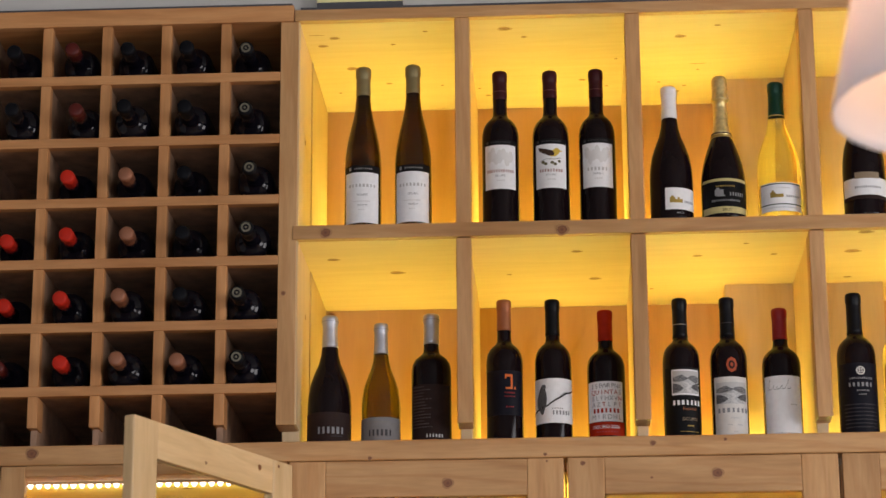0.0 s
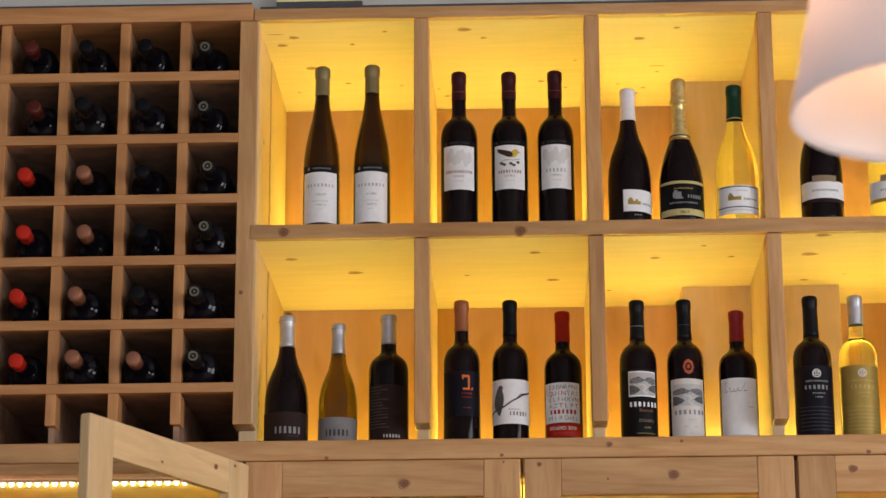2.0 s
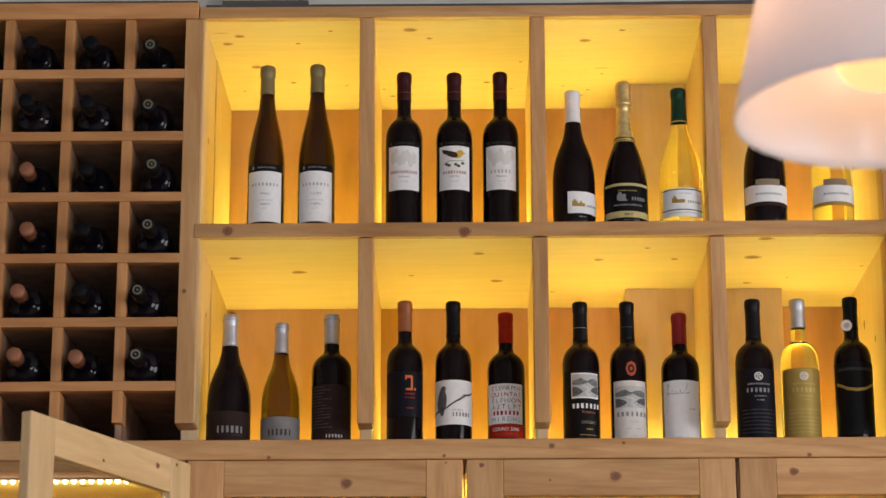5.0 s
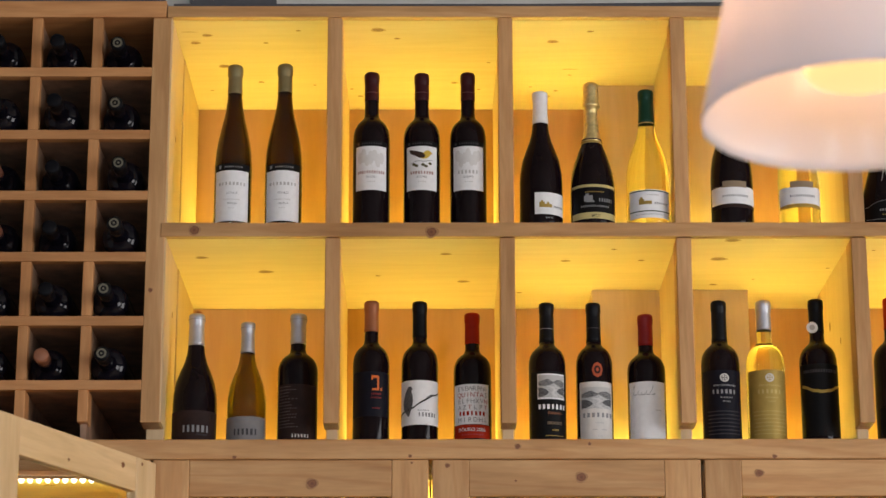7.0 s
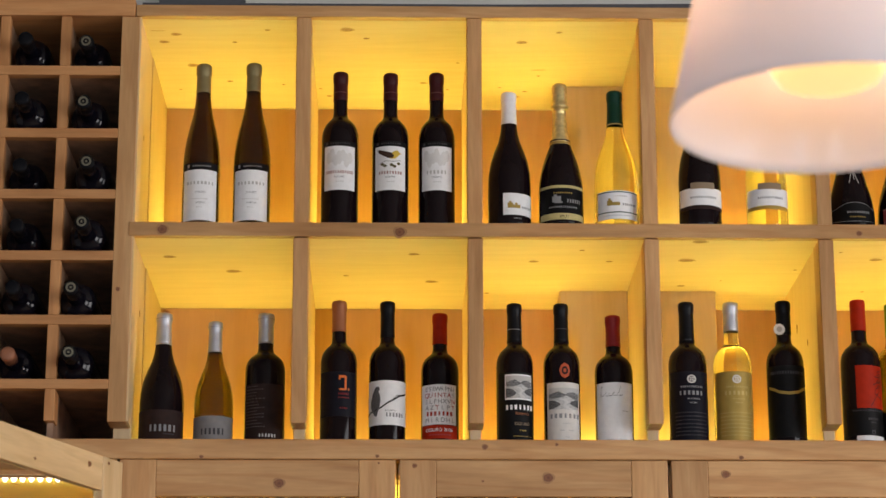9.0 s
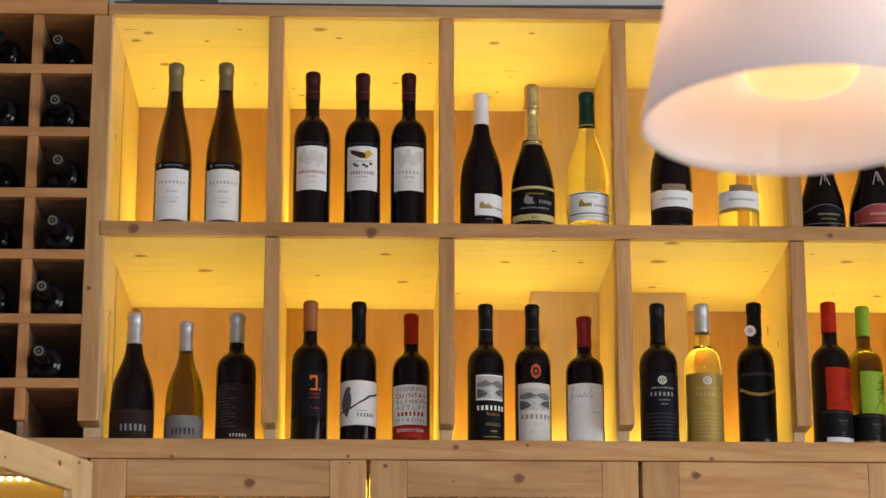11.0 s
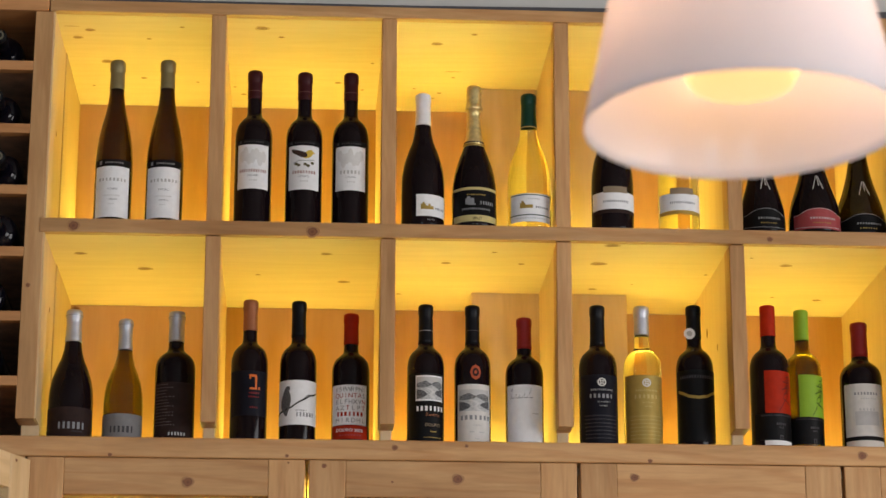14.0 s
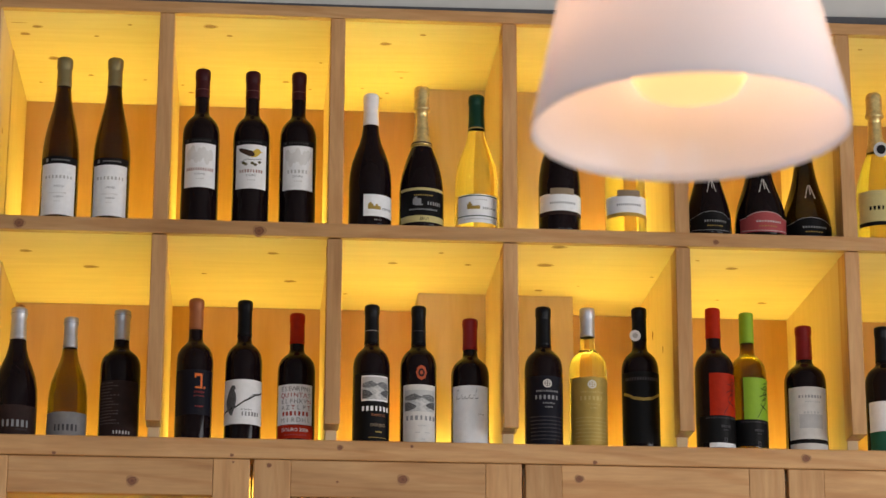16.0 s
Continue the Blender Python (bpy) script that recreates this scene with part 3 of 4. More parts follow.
def bottle(x, y, z, h, r, shape, mat, cap_mat, cap_from, label, lip=True):
    """A standing bottle with glass and capsule. cap_from: the capsule's lower edge above the base, in metres."""
    b = thing("wine_bottle", (x, y, z), label, "bottle", "bottles on the lit shelf")
    h -= 0.0035
    prof = [(0, 0.0)] + [(q * r, s * h) for q, s in SHAPES[shape]] + [(0, 0.985 * h)]
    part("glass", lathe(prof, (x, y, z), 44), mat, b, smooth=True)
    q = cap_from / h
    n = 7
    cap = [(radius_at(shape, q + (0.93 - q) * i / n) * r + 0.0007, (q + (0.93 - q) * i / n) * h) for i in range(n + 1)]
    top = cap[-1][0]
    if shape in ("champagne", "teardrop"):
        cap = [p for p in cap if p[1] < 0.82 * h]
        cap += [(top * 1.0, 0.825 * h), (top * 1.36, 0.830 * h), (top * 1.44, 0.838 * h), (top * 1.44, 0.846 * h), (top * 1.26, 0.862 * h), (top * 1.20, 0.872 * h), (top * 1.24, 0.90 * h), (top * 1.27, 0.955 * h), (top * 1.20, 0.982 * h), (top * 0.92, 0.995 * h), (top * 0.4, h), (0, h)]
    else:
        wide = (1.10 if shape == "flute" else 1.06) if lip else 1.0
        cap += [(top * wide, 0.936 * h), (top * (wide + 0.01), 0.968 * h), (top * wide, 0.988 * h), (top * 0.95, 0.996 * h), (top * 0.80, h), (0, h)]
    cap = [(cap[0][0] - 0.0006, cap[0][1])] + cap
    part("capsule", lathe(cap, (x, y, z), 36), cap_mat, b, smooth=True)
    b["r"], b["h"], b["shape"] = r, h, shape
    return b


def paper(b, name, mat, a0, a1, z0, z1, lift=0.0006, label=""):
    at = b.location if b.parent is None else root_of(b)
    r = (b["r"] if "r" in b.keys() else b.parent["r"]) + lift
    return part(name, patch(bmesh.new(), at, r, a0, a1, z0, z1), mat, b, label)


def marks(lab, mat, pieces, lift=0.0010, name="lettering"):
    """Printed bars and blocks on a label: (angle0, angle1, z0, z1) each."""
    bm = bmesh.new()
    r = lab.parent["r"] + lift
    for a0, a1, z0, z1 in pieces:
        patch(bm, root_of(lab), r, a0, a1, z0, z1)
    return tagged(part(name, bm, mat, lab), kind="stuff" if len(pieces) > 1 else "")


def word(a0, a1, z0, z1, n):
    """A row of n plain bars in place of print."""
    step, h = (a1 - a0) / n, z1 - z0
    bars = []
    for k in range(n):
        wide = (0.56, 0.40, 0.50, 0.60, 0.46)[(k * 3 + n) % 5]
        bars.append((a0 + step * (k + 0.5 - wide / 2), a0 + step * (k + 0.5 + wide / 2), z0 + 0.05 * h, z1 - 0.05 * h))
    return bars


def bent(bm, at, r):
    """Cuts flat print finer and lays it round the bottle."""
    bmesh.ops.subdivide_edges(bm, edges=list(bm.edges), cuts=2, use_grid_fill=True)
    bmesh.ops.triangulate(bm, faces=list(bm.faces))
    for v in bm.verts:
        d = Vector((v.co.x - at.x, v.co.y - at.y)).normalized() * r
        v.co.x, v.co.y = at.x + d.x, at.y + d.y
    return bm


def blob(lab, mat, ca, cz, wa, hz, lift=0.0012, name="emblem", lean=0.0, seg=18):
    """A flat oval printed on a label."""
    bm = bmesh.new()
    at, r = root_of(lab), (lab if "r" in lab.keys() else lab.parent)["r"] + lift
    vs = []
    for i in range(seg):
        t = 2 * math.pi * i / seg
        u, v = math.cos(t), math.sin(t)
        a, z = radians(ca + wa * u * math.cos(lean) - wa * v * math.sin(lean)), cz + hz * (v * math.cos(lean) + u * math.sin(lean))
        vs.append(bm.verts.new((at.x + r * math.sin(a), at.y - r * math.cos(a), at.z + z)))
    mid_a = radians(ca)
    hub = bm.verts.new((at.x + r * math.sin(mid_a), at.y - r * math.cos(mid_a), at.z + cz))
    for i in range(seg):
        bm.faces.new((hub, vs[i], vs[(i + 1) % seg]))
    return part(name, bent(bm, at, r), mat, lab)


def ribbon(lab, mat, pts, width, lift=0.0014, name="picture"):
    """A thin printed line through (angle, height) points."""
    bm = bmesh.new()
    at, r = root_of(lab), lab.parent["r"] + lift
    line = []
    for (a0, z0), (a1, z1) in zip(pts, pts[1:]):
        n = max(1, int(abs(a1 - a0) / 7))
        line += [(a0 + (a1 - a0) * k / n, z0 + (z1 - z0) * k / n) for k in range(n)]
    line.append(pts[-1])
    rows = []
    for a, z in line:
        x, y = at.x + r * math.sin(radians(a)), at.y - r * math.cos(radians(a))
        rows.append((bm.verts.new((x, y, at.z + z - width / 2)), bm.verts.new((x, y, at.z + z + width / 2))))
    for p, q in zip(rows, rows[1:]):
        bm.faces.new((p[0], q[0], q[1], p[1]))
    return part(name, bm, mat, lab)


def area_on(lab, mat, a0, a1, z0, z1, pts, lift, name="picture"):
    """A flat printed shape on a label; pts are shares of the picture's width and height."""
    bm = bmesh.new()
    at, r = root_of(lab), lab.parent["r"] + lift
    vs = []
    for u, v in pts:
        a = radians(a0 + (a1 - a0) * u)
        vs.append(bm.verts.new((at.x + r * math.sin(a), at.y - r * math.cos(a), at.z + z0 + (z1 - z0) * v)))
    bm.faces.new(vs)
    bmesh.ops.triangulate(bm, faces=list(bm.faces))
    return part(name, bent(bm, at, r), mat, lab)


def ring(b, z, mat, height=0.0015, name="cap_band"):
    """A narrow band round the neck or capsule."""
    q = z / b["h"]
    r = radius_at(b["shape"], q) * b["r"] * (1.12 if q > 0.93 else 1.0) + 0.0012
    return part(name, lathe([(r - 0.001, z), (r, z), (r, z + height), (r - 0.001, z + height)], b.location, 36), mat, b)


def text_on(lab, words, mat, ca, z0, height, lift=0.0011):
    """Readable words bent round the label."""
    cu = bpy.data.curves.new("words", "FONT")
    cu.body, cu.size, cu.align_x = words, height * 1.4, "CENTER"
    tmp = bpy.data.objects.new("words", cu)
    me = bpy.data.meshes.new_from_object(tmp)
    bm = bmesh.new()
    bm.from_mesh(me)
    bpy.data.objects.remove(tmp)
    bpy.data.curves.remove(cu)
    bpy.data.meshes.remove(me)
    at, r = root_of(lab), lab.parent["r"] + lift
    for v in bm.verts:
        a = radians(ca) + v.co.x / r
        v.co = (at.x + r * math.sin(a), at.y - r * math.cos(a), at.z + z0 + v.co.y)
    return part("lettering", bm, mat, lab)


UP, LOW = Z_MID1, Z_LEDGE
YU, YL = FRONT + 0.055, FRONT + 0.10

# upper row, bay by bay
for x, h, top in ((-0.394, 0.353, 0.287), (-0.293, 0.355, 0.290)):
    b = bottle(x, YU, UP, h, 0.0374, "flute", OLIVE, OLIVECAP, top, "tall brown flute bottle with olive capsule and white label")
    l = paper(b, "label", PAPER, -58, 58, 0.010, 0.115)
    marks(l, PALEGREY, word(-44, 46, 0.084, 0.091, 8))
    text_on(l, "DOURO", GREY, 2, 0.066, 0.0042)
    marks(l, FAINT, word(-26, 26, 0.053, 0.056, 9) + word(-10, 10, 0.036, 0.038, 3), name="small_print")
    text_on(l, "RESERVA", GREY, 3, 0.0445, 0.0036)
    l2 = paper(b, "neck_band", INK, -64, 64, 0.1155, 0.130)
    marks(l2, GREY, word(-24, 34, 0.121, 0.1245, 9) + [(-42, -34, 0.1195, 0.1265)])

for x, h, r, kind in ((-0.117, 0.337, 0.0374, 0), (-0.016, 0.335, 0.0371, 1), (0.077, 0.336, 0.0368, 2)):
    b = bottle(x, YU, UP, h, r, "bordeaux", WINE, BURGUNDY, 0.272, "dark red wine bottle with burgundy capsule and " + ("a bird picture label" if kind == 1 else "white picture label"))
    l = paper(b, "label", PAPER, -52, 52, 0.074, 0.166)
    if kind == 1:
        whole = (0, 1, 0, 1)
        area_on(l, YELLOW, *whole, [(-10, 0.1425), (2, 0.139), (14, 0.1395), (24, 0.145), (28, 0.149), (36, 0.1505), (28, 0.1535), (22, 0.157), (14, 0.1565), (6, 0.152)], 0.0012)
        area_on(l, BIRD, *whole, [(-40, 0.158), (-33, 0.1585), (-27, 0.153), (-12, 0.1535), (4, 0.1515), (11, 0.146), (8, 0.141), (-6, 0.1405), (-22, 0.146), (-35, 0.151)], 0.0018)
        ribbon(l, GREY, [(-34, 0.129), (-14, 0.1345), (8, 0.1335), (32, 0.1365)], 0.0012)
        for a, z, lean in ((-24, 0.1275, 0.9), (-16, 0.1245, -0.7), (4, 0.1265, 0.8), (13, 0.1235, -0.6), (26, 0.1295, 0.5)):
            blob(l, LEAF, a, z, 5.5, 0.0030, name="picture", lean=lean)
        marks(l, ROSE, word(-38, 38, 0.107, 0.114, 9))
    else:
        for k in range(7):
            blob(l, SKETCH, -34 + 11 * k, 0.141 + 0.006 * math.sin(k * 2.1 + kind), 9, 0.012 + 0.003 * (k % 2), 0.0009 + 0.00006 * k, name="picture", lean=0.2 * (k % 3 - 1))
        marks(l, ROSE if kind == 0 else PALEGREY, word(-44, 44, 0.108, 0.115, 12) if kind == 0 else word(-36, 32, 0.108, 0.116, 6))
    text_on(l, "DOURO", GREY, 0, 0.0995, 0.0040)
    marks(l, FAINT, word(-12, 14, 0.090, 0.093, 4), name="small_print")
    ring(b, 0.288, DULLRED, 0.0014)
    l2 = paper(b, "neck_band", INK, -58, 58, 0.1665, 0.177)
    marks(l2, DIM, word(-30, 34, 0.170, 0.1735, 9) + [(-46, -38, 0.169, 0.1745)])

b = bottle(0.223, YU, UP, 0.295, 0.0432, "burgundy", WINE, WHITECAP, 0.223, "dark burgundy bottle with white capsule and small white label")
l = paper(b, "label", PAPER, -20, 74, 0.022, 0.067)
marks(l, GILT, [(-8, 6, 0.036, 0.047), (6, 26, 0.036, 0.043), (-4, 2, 0.047, 0.050), (12, 18, 0.043, 0.047)], name="picture")
marks(l, GREY, word(30, 66, 0.036, 0.041, 7))
marks(l, GREY, word(8, 30, 0.0135, 0.0165, 5), 0.0004, name="small_print")

b = bottle(0.326, YU, UP, 0.316, 0.0449, "champagne", WINE, GOLD, 0.179, "sparkling wine bottle with gold foil and black label")
l = paper(b, "label", INK, -66, 66, 0.012, 0.084)
marks(l, PALEGOLD, [(-66, 66, 0.0775, 0.083)], name="gold_border")
marks(l, PALEGOLD, [(-66, 66, 0.012, 0.025)], name="gold_border")
marks(l, GREY, [(-26, -4, 0.048, 0.060), (-20, 0, 0.046, 0.049), (-22, -14, 0.060, 0.064)] + word(10, 52, 0.047, 0.055, 6) + word(-36, 40, 0.036, 0.040, 15))
text_on(l, "BRUT", INK, 4, 0.0155, 0.0055, 0.0014)
ring(b, 0.1795, GILT, 0.0040, "foil_band")
ring(b, 0.186, BIRD, 0.0028, "foil_print")
marks(l, GILT, word(-24, 26, 0.066, 0.069, 9), name="small_print")

b = bottle(0.437, YU, UP, 0.299, 0.0437, "burgundy", STRAW, GREENCAP, 0.223, "clear burgundy bottle of white wine with dark green capsule")
l = paper(b, "label", PAPER, -62, 62, 0.014, 0.073)
ring(b, 0.2215, GILTPALE, 0.0022)
marks(l, GREENCAP, [(-62, 62, 0.069, 0.071), (-62, 62, 0.027, 0.029)], name="green_border")
marks(l, GILT, [(-30, -16, 0.042, 0.053), (-16, 4, 0.042, 0.049), (-26, -20, 0.053, 0.057)], name="picture")
marks(l, GREY, word(10, 52, 0.042, 0.047, 7))
marks(l, PALEGREY, word(-40, 40, 0.020, 0.023, 18) + word(-10, 24, 0.060, 0.063, 6), name="small_print")

for x, r, mt, txt in ((0.605, 0.0424, WINE, "dark burgundy bottle with white band label"), (0.739, 0.0414, STRAW, "clear bottle of white wine with white band label")):
    b = bottle(x, YU, UP, 0.316, r, "burgundy", mt, BLACKCAP if mt is WINE else GILT, 0.243, txt)
    l = paper(b, "label", PAPER, -75, 75, 0.044, 0.080)
    marks(l, GREY, word(-34, 40, 0.058, 0.063, 13))
    paper(b, "label_tab", TAN, -32, 34, 0.078, 0.091, 0.0014)
    paper(b, "label_border", BROWN if mt is WINE else GILT, -75, 75, 0.036, 0.0435)

for x, yy, r, mt, lm, line, txt in (
    (0.908, YU, 0.0460, WINE, INK, GREY, "dark sparkling wine bottle with black label"),
    (1.014, YU, 0.0525, WINE, PINK, PALEGREY, "dark sparkling wine bottle with dusky red label"),
    (1.115, YU + 0.03, 0.0515, DARKOLIVE, INK, GREY, "dark olive sparkling wine bottle with black label"),
):
    b = bottle(x, yy, UP, 0.322, r, "teardrop", mt, GILT, 0.21, txt)
    l = paper(b, "label", lm, -62, 62, 0.008, 0.040)
    blob(b, lm, 0, 0.0400, 40, 0.0105, 0.0009, name="label_crest", seg=28)
    ribbon(l, line, [(-62, 0.0375), (-46, 0.0395), (-38, 0.0430), (-22, 0.0478), (0, 0.0498), (22, 0.0478), (38, 0.0430), (46, 0.0395), (62, 0.0375)], 0.0009, name="label_line")
    ribbon(l, line, [(-60, 0.0130), (-30, 0.0110), (0, 0.0102), (30, 0.0110), (60, 0.0130)], 0.0009, name="label_line")
    marks(l, line, word(-22, 38, 0.0275, 0.0320, 10))
    marks(l, GILT, word(-16, 26, 0.0185, 0.0210, 7), name="small_print")
    ties = bmesh.new()
    for a, dz in ((-12, 0.030), (3, 0.022), (14, 0.030)):
        for s in range(12):
            z0 = 0.125 - dz * (s / 12) - 0.001
            rr = radius_at("teardrop", z0 / 0.322) * r
            patch(ties, (x, yy, UP), rr + 0.0014, a * (0.3 + s * 0.075), a * (0.3 + s * 0.075) + 1.5, z0 - dz / 10, z0)
    part("straw_tie", ties, CREAM, b, "pale straw tie round the neck")

b = bottle(1.260, YU, UP, 0.331, 0.0480, "champagne", PALEWINE, GOLD, 0.195, "pale gold sparkling wine bottle with gold foil")
l = paper(b, "label", PALEGOLD, -70, 70, 0.030, 0.104)
marks(l, INK, word(-40, 30, 0.062, 0.071, 7))
marks(l, INK, [(-70, 70, 0.0295, 0.038)], name="black_border")
bm = lathe([(0, 0), (0.015, 0), (0.0155, 0.001), (0.015, 0.002), (0, 0.002)], (0, 0, 0), 24)
bmesh.ops.rotate(bm, cent=(0, 0, 0), matrix=Matrix.Rotation(radians(108), 3, "X"), verts=bm.verts)
bmesh.ops.translate(bm, vec=(1.262, YU - 0.030, UP + 0.196), verts=bm.verts)
part("medallion", bm, PALEGREY, b, "round grey and black neck medallion")
bm = lathe([(0, 0), (0.0095, 0), (0.0095, 0.001), (0, 0.001)], (0, 0, 0), 20)
bmesh.ops.rotate(bm, cent=(0, 0, 0), matrix=Matrix.Rotation(radians(108), 3, "X"), verts=bm.verts)
bmesh.ops.translate(bm, vec=(1.262, YU - 0.0322, UP + 0.1955), verts=bm.verts)
part("medallion_disc", bm, INK, b)

# lower row, bay by bay
b = bottle(-0.463, YL, LOW, 0.278, 0.0436, "burgundy", WINE, SILVER, 0.209, "dark burgundy bottle with silver capsule and brown label")
ring(b, 0.262, GREY, 0.0008)
l = paper(b, "label", BROWN, -80, 80, 0.008, 0.071)
marks(l, GREY, word(-28, 46, 0.027, 0.042, 6))
marks(l, DIM, word(10, 40, 0.0215, 0.0245, 7), name="small_print")
b = bottle(-0.361, YL, LOW, 0.261, 0.0386, "burgundy", AMBER, SILVER, 0.194, "amber bottle of white wine with silver capsule and grey label")
ring(b, 0.245, GREY, 0.0008)
l = paper(b, "label", ASH, -80, 80, 0.006, 0.060)
marks(l, DIM, word(-36, 38, 0.022, 0.036, 6))
b = bottle(-0.261, YL, LOW, 0.278, 0.0397, "bordeaux", WINE, SILVER, 0.212, "broad dark bottle with silver capsule and printed brown label")
ring(b, 0.262, GREY, 0.0008)
l = paper(b, "label", BROWN, -66, 66, 0.008, 0.124)
rng = random.Random(4)
marks(l, FADED, [p for k in range(14) for p in word(-58, -58 + rng.uniform(35, 66), 0.118 - 0.0062 * k, 0.1203 - 0.0062 * k, rng.randint(6, 11))], name="small_print")
marks(l, PALEGREY, word(-14, 38, 0.0175, 0.0245, 6))

b = bottle(-0.116, YL, LOW, 0.304, 0.0364, "bordeaux", WINE, COPPER, 0.237, "dark red wine bottle with copper capsule and navy label")
l = paper(b, "label", NAVY, -70, 70, 0.060, 0.150)
marks(l, ORANGE, [(2, 24, 0.137, 0.142), (20, 26, 0.112, 0.140), (4, 24, 0.112, 0.116), (2, 7, 0.133, 0.139), (31, 36, 0.112, 0.117)], name="emblem")
marks(l, CRIMSON, word(0, 34, 0.103, 0.107, 6) + word(0, 34, 0.096, 0.099, 8) + word(4, 30, 0.075, 0.078, 4), name="small_print")

b = bottle(-0.020, YL, LOW, 0.303, 0.0364, "bordeaux", WINE, BLACKCAP, 0.225, "dark red wine bottle with black capsule and white label")
l = paper(b, "label", PAPER, -78, 78, 0.043, 0.132)
area_on(l, SHADE, 0, 1, 0, 1, [(-40, 0.061), (-33, 0.060), (-29, 0.068), (-23, 0.079), (-20, 0.092), (-22, 0.103), (-27, 0.110), (-22, 0.1135), (-26, 0.1195), (-35, 0.120), (-42, 0.114), (-50, 0.103), (-57, 0.090), (-56, 0.078), (-47, 0.070)], 0.0014)
ribbon(l, INK, [(-77, 0.063), (-60, 0.069), (-44, 0.072), (-20, 0.077), (4, 0.088), (24, 0.095), (40, 0.1025), (54, 0.104), (70, 0.109)], 0.0034)
ribbon(l, INK, [(14, 0.0915), (30, 0.102), (38, 0.1035)], 0.0016, 0.0016)
marks(l, GREY, word(-6, 56, 0.059, 0.068, 6) + word(-6, 30, 0.0705, 0.073, 8))

b = bottle(0.084, YL, LOW, 0.279, 0.0374, "bordeaux", WINE, RED, 0.212, "dark red wine bottle with red capsule and letter-grid label")
l = paper(b, "label", PAPER, -68, 54, 0.044, 0.124)
for k, (letters, hot) in enumerate((("ESEWRPNI", ""), ("QUINTAS", "QUINTA"), ("ELFHXVN", "N"), ("AZTLPT", "T"), ("", ""), ("MIRDHL", ""))):
    z = 0.1105 - 0.0124 * k
    if not letters:
        marks(l, RED, word(-46, 40, z, z + 0.0092, 7))
    for j, c in enumerate(letters):
        text_on(l, c, RED if c in hot else GREY, -50 + 98 * (j + 0.5) / len(letters), z, 0.0092)
l = paper(b, "lower_label", RED, -68, 60, 0.016, 0.043)
text_on(l, "DOURO 2006", PAPER, -4, 0.030, 0.0068)
marks(l, PINK, word(-36, 34, 0.022, 0.025, 8), name="small_print")


def landscape(l, a0, a1, z0, z1):
    """A small grey engraving of hills and a river."""
    marks(l, WATER, [(a0, a1, z0, z1)], 0.0008, name="picture")
    marks(l, PALEGREY, [(a0, a1, z0 + 0.78 * (z1 - z0), z1)], 0.0012, name="picture")
    box4 = (a0, a1, z0, z1)
    area_on(l, HILL, *box4, [(0.01, 0.55), (0.01, 0.70), (0.16, 0.76), (0.34, 0.83), (0.48, 0.72), (0.60, 0.66), (0.44, 0.56), (0.22, 0.50)], 0.0018)
    area_on(l, HILL, *box4, [(0.50, 0.66), (0.66, 0.78), (0.82, 0.80), (0.99, 0.72), (0.99, 0.50), (0.84, 0.46), (0.70, 0.54)], 0.0018)
    area_on(l, SHADE, *box4, [(0.01, 0.03), (0.01, 0.44), (0.16, 0.42), (0.30, 0.34), (0.40, 0.22), (0.30, 0.10), (0.14, 0.03)], 0.0020)
    area_on(l, SHADE, *box4, [(0.99, 0.10), (0.99, 0.48), (0.86, 0.44), (0.72, 0.36), (0.66, 0.26), (0.78, 0.16)], 0.0020)
    area_on(l, FAINT, *box4, [(0.34, 0.50), (0.50, 0.44), (0.57, 0.33), (0.46, 0.20), (0.56, 0.02), (0.72, 0.02), (0.56, 0.20), (0.65, 0.34), (0.55, 0.48)], 0.0023)


b = bottle(0.232, YL, LOW, 0.300, 0.0369, "bordeaux", WINE, BLACKCAP, 0.215, "dark red wine bottle with landscape picture on black label")
l = paper(b, "label", INK, -62, 62, 0.012, 0.150)
marks(l, PAPER, [(-34, 56, 0.094, 0.145)], 0.0007, name="picture_frame")
landscape(l, -31, 53, 0.097, 0.142)
marks(l, PAPER, word(-34, 60, 0.0735, 0.084, 7))
text_on(l, "Reserva", COPPER, 20, 0.0635, 0.0065)
ring(b, 0.2415, GREY, 0.0012)
text_on(l, "DOURO", TAN, 20, 0.043, 0.0062)
marks(l, GILT, [(-10, 50, 0.0205, 0.0215)] + word(10, 32, 0.031, 0.034, 4), name="small_print")
b = bottle(0.325, YL, LOW, 0.300, 0.0363, "bordeaux", WINE, BLACKCAP, 0.215, "dark red wine bottle with orange seal and landscape label")
l = paper(b, "label", CREAM, -56, 60, 0.008, 0.129)
landscape(l, -48, 52, 0.075, 0.118)
marks(l, GREY, word(-46, 58, 0.057, 0.067, 7))
marks(l, PALEGREY, word(-4, 24, 0.045, 0.048, 6) + word(4, 18, 0.018, 0.021, 4) + word(-20, 40, 0.032, 0.034, 2), name="small_print")
ring(b, 0.243, DIM, 0.0012)
blob(b, SEAL, 6, 0.153, 17, 0.0155, 0.0006, name="seal", seg=8)
blob(b, BROWN, 6, 0.153, 10, 0.0085, 0.0009, name="seal_emblem")
blob(b, SEAL, 6, 0.153, 4.5, 0.004, 0.0012, name="seal_centre")
b = bottle(0.428, YL, LOW, 0.276, 0.0379, "bordeaux", WINE, CRIMSON, 0.208, "dark red wine bottle with crimson capsule and plain white label")
l = paper(b, "label", PAPER, -66, 60, 0.006, 0.129)
